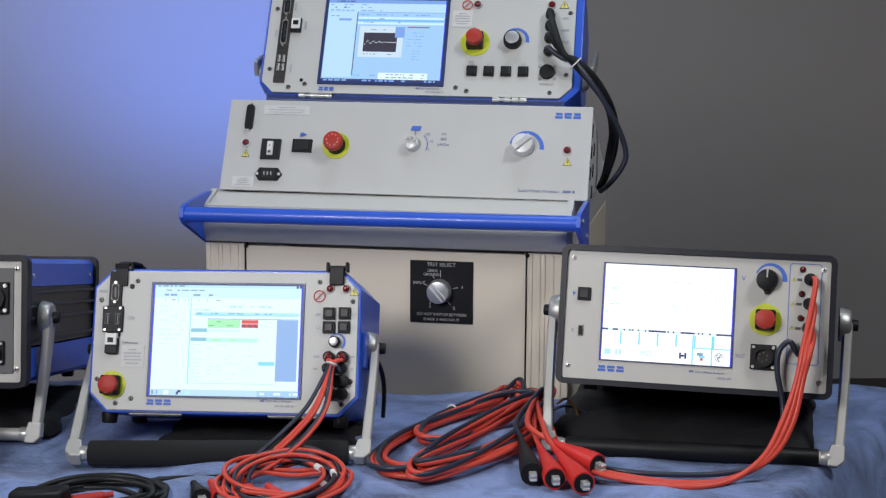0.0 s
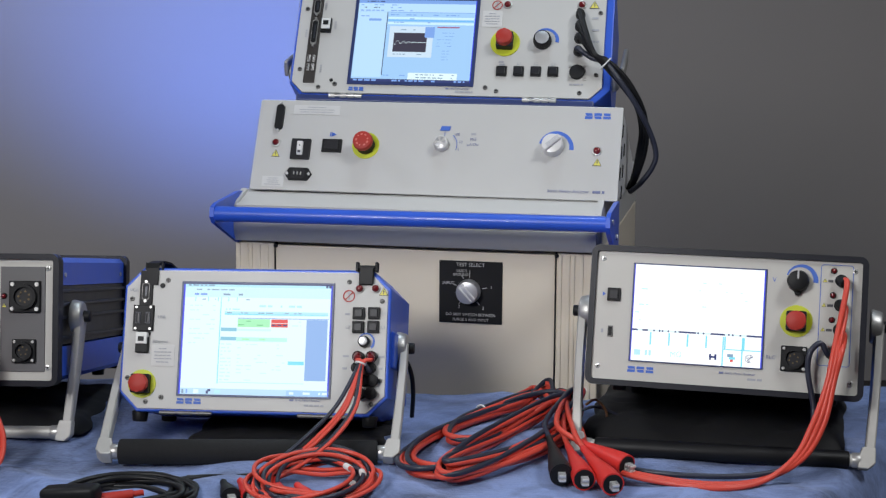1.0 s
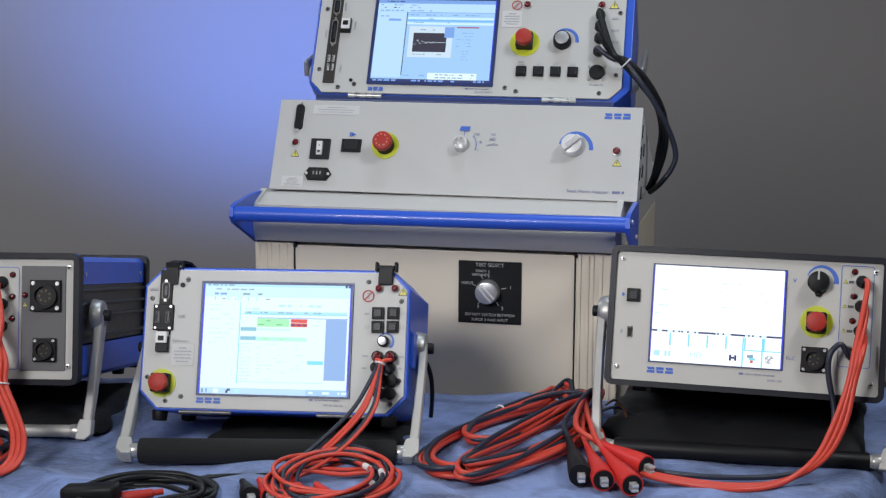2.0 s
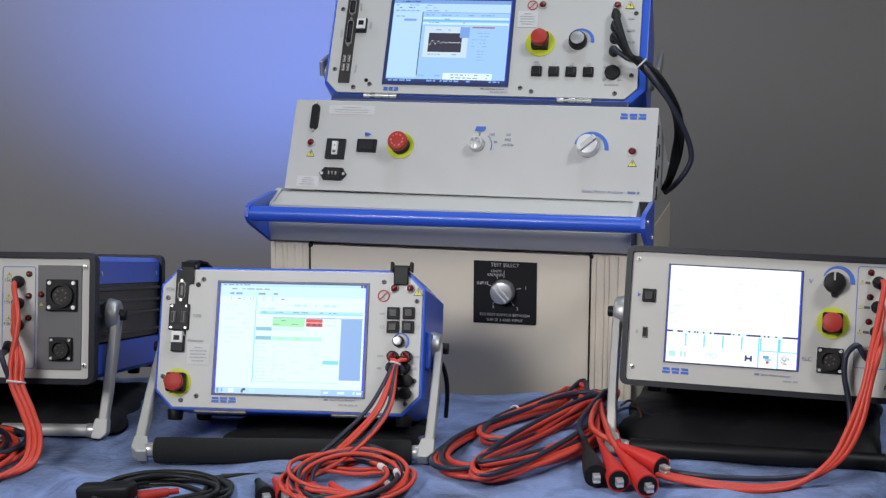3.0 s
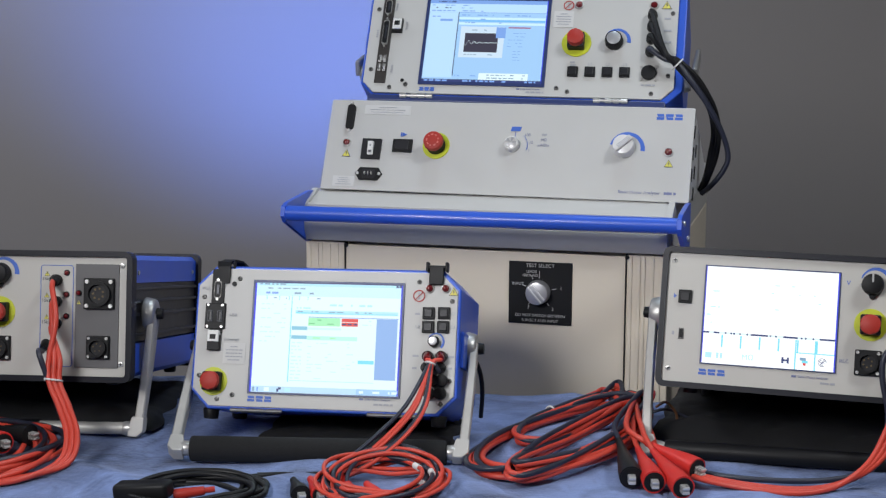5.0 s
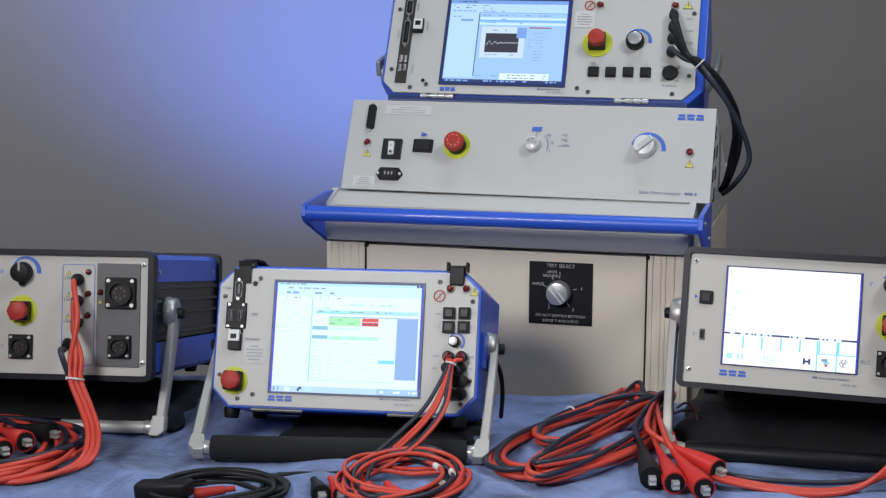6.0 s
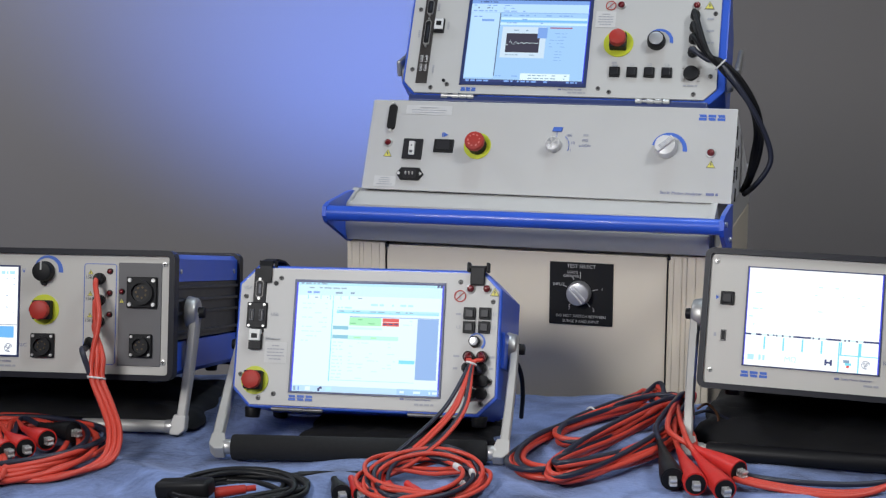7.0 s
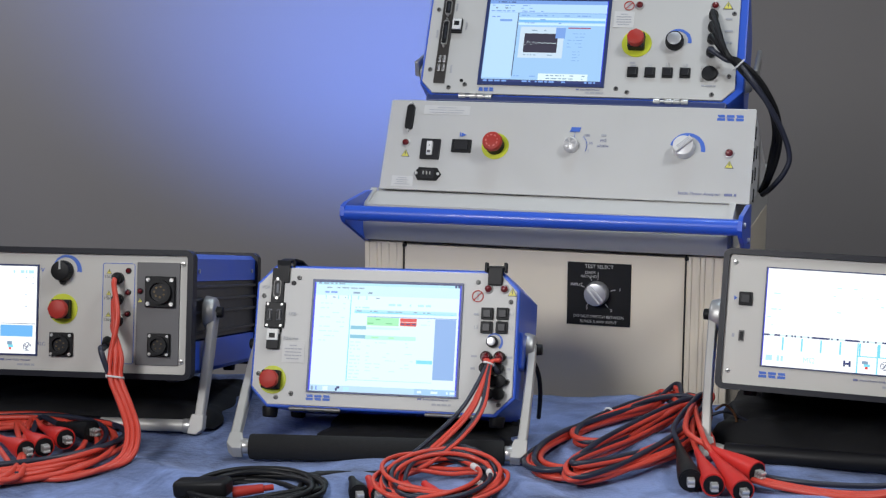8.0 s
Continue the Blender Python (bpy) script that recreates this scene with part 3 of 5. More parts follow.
# ---- portable analyzer with a chamfered panel, white screen and foam-grip bail ----
def build_middle():
    p = thing("motor_tester", face_pose(-0.225, 2.5723, -0.531, -9.26, 17.73, -0.77), "grey and blue portable motor tester with lit touch screen", "test instrument", "instruments on display")
    l, r, b, t = -0.2232, 0.2196, -0.1175, 0.114
    D = 0.205
    body = part("case", prism(B(), chamfered(l - 0.004, r + 0.004, b - 0.004, t + 0.004, 0.031), 0.004, D, 0.003), BLUE, p, "blue powder-coated case", smooth=False)
    part("side_rail", box(B(), r + 0.005, D / 2, -0.01, 0.008, D * 0.8, 0.06, 0.003), BLUE, body)
    part("side_rail", box(B(), l - 0.005, D / 2, -0.01, 0.008, D * 0.8, 0.06, 0.003), BLUE, body)
    panel = part("front_panel", prism(B(), chamfered(l + 0.001, r - 0.001, b + 0.001, t - 0.001, 0.029), 0.0005, 0.006, 0.0008), PANEL, p, "light grey chamfered front panel")
    for x in (l + 0.028, r - 0.028):
        part("front_foot", rod(B(), (x, 0.025, b - 0.002), (x, 0.025, b - 0.020), 0.014, 0.012, 20, 0.002), BLACK, p, smooth=True)
        part("rear_foot", rod(B(), (x, D - 0.02, b - 0.002), (x, D - 0.02, b - 0.014), 0.014, 0.012, 20, 0.002), BLACK, p, smooth=True)
    for u in (-0.112, 0.120):
        h = part("hinge", rod(B(), (u - 0.044, 0.004, b - 0.005), (u + 0.044, 0.004, b - 0.005), 0.0026, seg=14), DARK_STEEL, p, "dull steel lid hinge", smooth=True)
        for k in (-0.03, 0, 0.03):
            part("knuckle", rod(B(), (u + k - 0.012, 0.004, b - 0.005), (u + k + 0.012, 0.004, b - 0.005), 0.0034, seg=14), DARK_STEEL, h, smooth=True)
    # lid catches over the top rim: one is a loose strap arching back, the other a folded clip
    strap = [(-0.0045, t - 0.026), (-0.0055, t + 0.002), (-0.001, t + 0.011), (0.014, t + 0.017), (0.034, t + 0.017), (0.052, t + 0.010), (0.060, t + 0.002)]
    bm = extrude_x(B(), strap + [(y - 0.0005 if y < 0.05 else y - 0.004, z - 0.0035) if y > 0.0 else (y + 0.0035, z) for y, z in strap[::-1]], -0.1895, -0.1690)
    for v in bm.verts:
        v.co.x += 0.30 * max(0.0, v.co.y)
    catch = part("lid_catch", bm, BLACK, p, "loose black lid strap arching over the top rim")
    for x in (-0.1915, -0.1640):
        part("ear", box(B(), x, 0.004, t + 0.006, 0.003, 0.010, 0.012, 0.001), BLACK, catch)
    part("strap_pin", rod(B(), (-0.156, 0.056, t + 0.003), (-0.145, 0.056, t + 0.003), 0.004, seg=14), CHROME, catch)
    u = 0.1826
    catch = part("lid_catch", box(B(), u, -0.004, t - 0.006, 0.024, 0.006, 0.030, 0.0015), BLACK, p, "black plastic lid catch over the top rim")
    part("hook", box(B(), u, 0.012, t + 0.0085, 0.028, 0.036, 0.005, 0.001), BLACK, catch)
    for x in (u - 0.016, u + 0.016):
        part("ear", box(B(), x, 0.002, t + 0.009, 0.005, 0.014, 0.016, 0.0015), BLACK, catch)
    # connectors down the side
    part("connector_strip", box(B(), -0.1885, -0.001, 0.058, 0.0215, 0.004, 0.108, 0.0006), BLACK, p)
    dsub(p, -0.1885, 0.077, 0.0125, 0.029, DARK_STEEL)
    plate = part("port_plate", box(B(), -0.1905, -0.0015, 0.0326, 0.0345, 0.006, 0.043, 0.001), BLACK, p)
    for dx in (-0.0085, 0.0085):
        usb(plate, -0.1905 + dx, 0.0326, 0.0085, 0.019, RIBBED, MODULE)
        for dz in (-0.018, 0.018):
            part("screw", rod(B(), (-0.1905 + dx * 1.45, -0.004, 0.0326 + dz), (-0.1905 + dx * 1.45, -0.006, 0.0326 + dz), 0.0022, seg=12), STEEL, plate)
    for o in plate.children:
        if o.name.startswith("usb"):
            o.location.y = -0.0035
    part("network_socket_body", box(B(), -0.1895, -0.004, -0.012, 0.021, 0.010, 0.026, 0.001), BLACK, p)
    part("network_socket", box(B(), -0.1894, -0.007, -0.0015, 0.019, 0.012, 0.019, 0.001), NYLON, p, "white network socket")
    part("socket_opening", box(B(), -0.1894, -0.0131, -0.003, 0.010, 0.001, 0.008), BLACK, p)
    for u, w in ((-0.1524, 0.0968), (-0.2123, 0.0646), (-0.2127, -0.0668), (-0.1795, -0.1052), (-0.1535, -0.0975), (0.1538, 0.098), (0.2095, 0.0669), (0.2100, -0.063), (0.1972, -0.101)):
        screw(p, u, w, 0.0043)
    part("plug_hole", rod(B(), (-0.1613, 0, 0.0874), (-0.1613, -0.0012, 0.0874), 0.0042, seg=20), BLACK, p)
    led(p, 0.1714, 0.0872, 0.0068)
    led(p, 0.1981, 0.0877, 0.0068)
    forbidden(p, 0.1543, 0.0746, 0.0100)
    triangle(p, 0.2115, 0.0830, 0.016)
    for u, w in ((0.1717, 0.0464), (0.1972, 0.047), (0.1716, 0.0237), (0.1966, 0.0243)):
        key(p, u, w, 0.0195)
    dial_arc(p, 0.185, 0.001, 0.0115, 0.0155, 150, -50)
    knob(p, 0.1822, 0.0003, 0.0095, 0.013, BLACK, 0, cap=CHROME_SOFT, skirt=False)
    for u, w in ((0.1738, -0.0246), (0.196, -0.024), (0.1725, -0.0429), (0.1947, -0.0423)):
        jack(p, u, w, 0.0092)
    for u, w, s in ((0.1914, -0.0632, 0.026), (0.1881, -0.0842, 0.032)):
        bm = rod(B(), (u - s * 0.28, 0, w), (u - s * 0.28, -0.014, w), 0.0098, seg=24, bevel=0.001)
        rod(bm, (u + s * 0.28, 0, w), (u + s * 0.28, -0.014, w), 0.0098, seg=24, bevel=0.001)
        part("capped_socket", bm, BLACK, p, "pair of black capped sockets", smooth=True)
    estop(p, -0.187, -0.0762, 0.0235, 0.0152, True, 0.027)
    sticker(p, -0.1542, -0.0288, 0.0386, 0.0347, (0.45, 0.95, 0.9, 0.95, 0.7))
    emblem(p, -0.1064, -0.1029, 0.041, 0.0092)
    tiny_title(p, 0.0625, -0.0976, 0.0048)
    bars(p, 0.103, -0.1056, (0.032,), 0.0032)
    for u, w, s in ((0.153, 0.045, 0.008), (0.153, -0.024, 0.010), (0.153, -0.044, 0.010), (0.2115, -0.024, 0.010), (0.211, -0.043, 0.006)):
        bars(p, u, w, (s,), 0.0034)
    for u, w, word in ((-0.210, 0.079, "VGA"), (-0.160, 0.035, "USB"), (-0.160, -0.006, "Ethernet"), (0.154, 0.0235, "L2"), (0.2130, 0.0465, "L1"), (0.2125, 0.0240, "L3")):
        lettering("letters", word, u, w, 0.0075, INK_GREY, p, -0.0006)
    # touch screen
    fr, pane, rows = display(p, -0.1245, 0.1270, -0.0915, 0.0922, G_WHITE, BLUE_DARK, 0.003)
    pane("title_bar", 0, 1, 0.0, 0.034, G_PALE)
    rows(0.03, 0.22, 0.006, 0.030, 1, G_GREY, 3, 0.85, 13, 0.5)
    pane("window_button", 0.955, 0.97, 0.008, 0.03, G_NAVY, 2)
    pane("window_button", 0.975, 0.992, 0.008, 0.03, G_NAVY, 2)
    pane("menu_bar", 0, 1, 0.036, 0.125, G_FAINT)
    rows(0.02, 0.36, 0.040, 0.072, 1, G_GREY, 3, 0.5, 3, 0.30)
    rows(0.03, 0.16, 0.078, 0.118, 1, G_MIDBLUE, 3, 0.8, 53, 0.45)
    rows(0.27, 0.40, 0.078, 0.118, 1, G_GREY, 3, 0.4, 54, 0.40)
    rows(0.02, 0.22, 0.128, 0.160, 1, G_GREY, 3, 0.7, 55, 0.25)
    rows(0.27, 0.46, 0.128, 0.160, 1, G_GREY, 3, 0.5, 56, 0.25)
    for x in (0.082, 0.168, 0.235, 0.256, 0.305, 0.362):
        pane("tab_edge", x, x + 0.004, 0.125, 0.160, G_CYAN, 2)
    pane("edge_glow", 0.0, 0.011, 0.0, 1.0, G_BORDER, 2)
    pane("edge_shade", 0.0, 1.0, 0.0, 0.009, G_NAVY, 3)
    pane("edge_glow", 0.989, 1.0, 0.0, 1.0, G_BORDER, 2)
    pane("divider", 0.254, 0.260, 0.165, 0.90, G_CYAN)
    rows(0.05, 0.22, 0.18, 0.56, 9, G_FAINT, fill=0.5, seed=4, height=0.22)
    rows(0.28, 0.80, 0.185, 0.215, 1, G_PALE, fill=0.35, seed=5, height=0.6)
    rows(0.29, 0.40, 0.218, 0.245, 1, G_PALE, fill=0.8, seed=57, height=0.5)
    pane("table_header", 0.285, 0.975, 0.250, 0.282, G_PALE)
    pane("header_line", 0.285, 0.975, 0.268, 0.282, G_CYAN)
    rows(0.30, 0.80, 0.252, 0.274, 1, G_GREY, 3, 0.45, 58, 0.35)
    pane("top_rule", 0.375, 0.98, 0.308, 0.314, G_MIDBLUE, 2)
    pane("result_cells", 0.375, 0.590, 0.316, 0.390, G_GREEN, 2)
    pane("fault_cell", 0.600, 0.710, 0.318, 0.350, G_RED, 2)
    pane("fault_cell", 0.600, 0.710, 0.354, 0.388, G_RED, 2)
    rows(0.38, 0.58, 0.320, 0.388, 2, G_DEEP_GREEN, 4, 0.45, 6, 0.22)
    rows(0.605, 0.705, 0.352, 0.388, 1, G_NAVY, 4, 0.8, 16, 0.35)
    rows(0.74, 0.80, 0.32, 0.39, 2, G_FAINT, 4, 0.8, 17, 0.3)
    pane("row_mark", 0.265, 0.370, 0.398, 0.430, G_GREYCYAN, 2)
    pane("row_band", 0.370, 0.600, 0.405, 0.425, G_FAINT, 2)
    pane("row_mark", 0.265, 0.370, 0.480, 0.512, G_GREYCYAN, 2)
    pane("row_band", 0.370, 0.710, 0.482, 0.518, G_MINT, 2)
    rows(0.38, 0.66, 0.484, 0.514, 1, G_GREEN, 4, 0.3, 59, 0.4)
    pane("side_block", 0.835, 0.975, 0.316, 0.860, G_SIDE, 2)
    pane("selection", 0.722, 0.828, 0.690, 0.722, G_CYAN, 3)
    rows(0.27, 0.34, 0.53, 0.88, 11, G_FAINT, 2, 0.9, 7, 0.35)
    rows(0.38, 0.70, 0.53, 0.88, 11, G_FAINT, 2, 0.25, 8, 0.25)
    pane("foot_line", 0.265, 0.83, 0.885, 0.890, G_PALE, 2)
    pane("taskbar", 0, 1, 0.945, 1.0, G_TOPPALE)
    pane("taskbar_end", 0.72, 1, 0.945, 1.0, G_TOPBLUE, 2)
    for x0, x1, mat in ((0.02, 0.035, G_GREY), (0.05, 0.06, G_MIDBLUE), (0.10, 0.135, G_WHITE), (0.24, 0.28, G_PALE)):
        pane("task_button", x0, x1, 0.955, 0.992, mat, 2)
    pane("task_button", 0.185, 0.200, 0.965, 0.992, G_NAVY, 3)
    pane("task_button", 0.195, 0.215, 0.952, 0.972, G_NAVY, 3)
    rows(0.74, 0.99, 0.955, 0.99, 1, G_WHITE, 3, 0.5, 9, 0.6)
    bail(p, (-0.2420, 0.085, -0.010), (0.2360, 0.085, -0.002), ((-0.461, 2.482, 0.777), (0.003, 2.470, 0.776)), 0.0205, FOAM, BLACK, 0.026)
    # mains cable behind the case
    m = p.matrix_world.inverted()
    bm = tube(B(), [m @ Vector(q) for q in ((0.010, 2.69, 0.880), (0.024, 2.705, 0.872), (0.034, 2.712, 0.845), (0.037, 2.715, 0.81), (0.035, 2.73, 0.765))], 0.004)
    part("mains_cable", bm, CABLE_BLACK, p, smooth=True)


# ---- portable analyzer with a rounded dark frame ----
def build_framed(name, m, l, r, b, t, D, label, wide, ends, left_pivot, right_pivot):
    p = thing(name, m, label, "test instrument", "instruments on display")
    k = 0.0095
    fr = part("front_frame", band(B(), rounded(l, r, b, t, 0.014, 5), rounded(l + k, r - k, b + k, t - k, 0.005, 5), -0.006, 0.02), SLATE, p, "rounded slate grey front frame", smooth=True)
    part("front_panel", box(B(), (l + r) / 2, 0.004, (b + t) / 2, r - l - 2 * k + 0.002, 0.008, t - b - 2 * k + 0.002), PANEL_WARM, p, "warm grey front panel")
    zm = b + (t - b) * 0.30
    zt = b + (t - b) * 0.76
    i = 0.006
    cover = part("top_cover", prism(B(), [(r - i, zt), (r - i, t - i - 0.008), (r - i - 0.008, t - i), (l + i + 0.008, t - i), (l + i, t - i - 0.008), (l + i, zt)], 0.0205, D), BLUE, p, "blue sheet metal top cover")
    part("side_profile", box(B(), (l + r) / 2, (0.0205 + D) / 2, (zt + zm) / 2, r - l - 2 * i - 0.004, D - 0.0205, zt - zm - 0.002), RIBBED, p, "dark grey ribbed side profile")
    for z in (zm + 0.012, (zm + zt) / 2 - 0.004, (zm + zt) / 2 + 0.018, zt - 0.01):
        for x in (l + i, r - i):
            part("rib", box(B(), x, (0.024 + D) / 2, z, 0.006, D - 0.03, 0.006, 0.0015), RIBBED, p)
    part("bottom_cover", prism(B(), [(r - i, zm - 0.002), (r - i, b + i + 0.008), (r - i - 0.008, b + i), (l + i + 0.008, b + i), (l + i, b + i + 0.008), (l + i, zm - 0.002)], 0.0205, D), BLUE, p, "blue sheet metal bottom cover")
    part("rear_frame", band(B(), rounded(l, r, b, t, 0.014, 5), rounded(l + k, r - k, b + k, t - k, 0.005, 5), D - 0.004, D + 0.02), SLATE, p, smooth=True)
    part("rear_panel", box(B(), (l + r) / 2, D + 0.006, (b + t) / 2, r - l - 2 * k, 0.01, t - b - 2 * k), SLATE, p)
    for y in (0.05, D - 0.03):
        for x in (r - i, l + i):
            part("cover_screw", rod(B(), (x, y, t - 0.035), (x + (0.002 if x > 0 else -0.002), y, t - 0.035), 0.004, seg=14), STEEL, p)
    for x in (l + 0.05, r - 0.05):
        part("rear_foot", rod(B(), (x, D - 0.015, b + i + 0.001), (x, D - 0.015, b - 0.012), 0.013, 0.011, 20, 0.002), BLACK, p, smooth=True)
        part("front_foot", rod(B(), (x, 0.06, b + i + 0.001), (x, 0.06, b - 0.008), 0.013, 0.011, 20, 0.002), BLACK, p, smooth=True)
    bail(p, left_pivot, right_pivot, ends, 0.0145 if not wide else 0.0125, BLACK, ARM, 0.03 if not wide else 0.17, False)
    return p


def frame_controls(p, u0, w0):
    """The dial, stop button, remote socket and framed lead sockets of one instrument."""
    dial_arc(p, u0 + 0.003, w0 + 0.066, 0.0205, 0.0285, 160, -8, 0.75)
    k = knob(p, u0, w0 + 0.064, 0.0175, 0.020, BLACK, 0, mark=LETTER)
    part("pointer_tip", prism(B(), [(u0 - 0.012, w0 + 0.060), (u0 + 0.012, w0 + 0.060), (u0 + 0.003, w0 + 0.041), (u0 - 0.003, w0 + 0.041)], -0.008, -0.001, 0.001), BLACK, k)
    lettering("letter_v", "V", u0 - 0.037, w0 + 0.064, 0.010, INK_BLUE, p, -0.0006)
    estop(p, u0, w0, 0.0255, 0.0155, True, 0.030)
    square_socket(p, u0 - 0.001, w0 - 0.060, 0.0405, 6)
    lettering("letters", "RLC", u0 - 0.037, w0 - 0.060, 0.0085, INK_BLUE_GREY, p, -0.0006)


def build_right():
    l, r, b, t = -0.2215, 0.2190, -0.1120, 0.1170
    p = build_framed("winding_tester", face_pose(0.5367, 2.5039, -0.4903, -16.21, 13.75, 0.32), l, r, b, t, 0.33,
                     "portable winding tester with dark rounded frame and white screen", False,
                     ((0.303, 2.530, 0.771), (0.757, 2.430, 0.771)), (-0.2440, 0.085, 0.010), (0.2410, 0.085, 0.012))
    for u, w in ((-0.2020, 0.0949), (-0.2020, -0.0818), (0.1985, 0.0935), (0.1988, -0.0838)):
        screw(p, u, w, 0.0046, CHROME)
    key(p, -0.1817, 0.0362, 0.0215)
    part("start_mark", prism(B(), [(-0.2005, 0.0405), (-0.2005, 0.0325), (-0.1955, 0.0365)], -0.0006, 0.0003), INK_BLUE, p)
    usb(p, -0.1846, -0.0242, 0.0085, 0.018, DARK_STEEL, BLACK)
    bars(p, -0.198, -0.024, (0.004,), 0.006, INK_GREY)
    frame_controls(p, 0.1110, 0.0097)
    part("lead_field", band(B(), rounded(0.1455, 0.1960, -0.0585, 0.1025, 0.005), rounded(0.1465, 0.1950, -0.0575, 0.1015, 0.004), -0.0007, 0.0003), INK_BLUE, p, "thin blue printed outline round the sockets")
    for w in (0.0774, 0.0384, -0.0005):
        jack(p, 0.1776, w, 0.0097)
        led(p, 0.1657, w + 0.0155, 0.0046)
        triangle(p, 0.1525, w, 0.0075)
        bars(p, 0.1620, w - 0.001, (0.009,), 0.0042, INK_DARK)
    jack(p, 0.166, -0.0392, 0.0080)
    emblem(p, -0.1318, -0.0838, 0.0425, 0.0096)
    tiny_title(p, -0.0060, -0.0799, 0.0053)
    bars(p, 0.0506, -0.0879, (0.023,), 0.0034)
    fr, pane, rows = display(p, -0.1500, 0.0605, -0.0690, 0.0880, G_FULL, BLUE_DARK, 0.002)
    pane("edge_glow", 0.0, 0.006, 0.0, 1.0, G_BORDER, 2)
    pane("edge_glow", 0.990, 1.0, 0.0, 1.0, G_BORDER, 2)
    pane("status_strip", 0.0, 1.0, 0.672, 0.69, G_NAVY)
    rows(0.02, 0.98, 0.668, 0.694, 1, G_WHITE, 3, 0.55, 21, 0.8)
    for i in range(7):
        x = 0.145 + i * 0.142
        pane("tab_divider", x, x + 0.012, 0.70, 0.83, G_CYAN)
    pane("tile_rim", 0.70, 0.99, 0.825, 0.835, G_CYAN)
    pane("tile_rim", 0.70, 0.71, 0.70, 1.0, G_CYAN)
    pane("tile_rim", 0.845, 0.855, 0.70, 1.0, G_CYAN)
    rows(0.03, 0.16, 0.88, 0.95, 1, G_PALE, 3, 0.8, 22, 0.8)
    lettering("letters", "M\u03a9", -0.0760, -0.0560, 0.0125, G_PALE, fr, -0.0011)
    for x0, x1, z0, z1 in ((0.605, 0.62, 0.885, 0.945), (0.645, 0.66, 0.885, 0.945), (0.62, 0.645, 0.905, 0.925)):
        pane("icon", x0, x1, z0, z1, G_NAVY, 3)
    pane("icon", 0.74, 0.785, 0.875, 0.905, G_GREY, 3)
    pane("icon", 0.755, 0.80, 0.905, 0.93, G_CYAN, 3)
    pane("icon", 0.765, 0.785, 0.93, 0.955, G_RED, 3)
    u, w = 0.0405, -0.0550
    part("dial_icon", arc_band(B(), u, w, 0.0058, 0.0066, 0, 300, -0.0013, -0.0011, 24), G_NAVY, fr)
    part("dial_icon_hand", box(B(), u, -0.0012, w, 0.001, 0.0002, 0.010, turn=pose(0, 0, 0, 0, 35, 0)), G_NAVY, fr)
    for dx, dz in ((-0.0025, 0.0015), (0.0028, 0.0012), (0.0, -0.0030)):
        part("dial_icon_mark", arc_band(B(), u + dx, w + dz, 0.0012, 0.0020, 20, 320, -0.0013, -0.0011, 12), G_NAVY, fr)
    rows(0.02, 0.12, 0.05, 0.62, 7, G_FAINT, 2, 0.4, 24, 0.18)
    rows(0.5, 0.97, 0.04, 0.45, 5, G_FAINT, 2, 0.15, 25, 0.14)
    return p


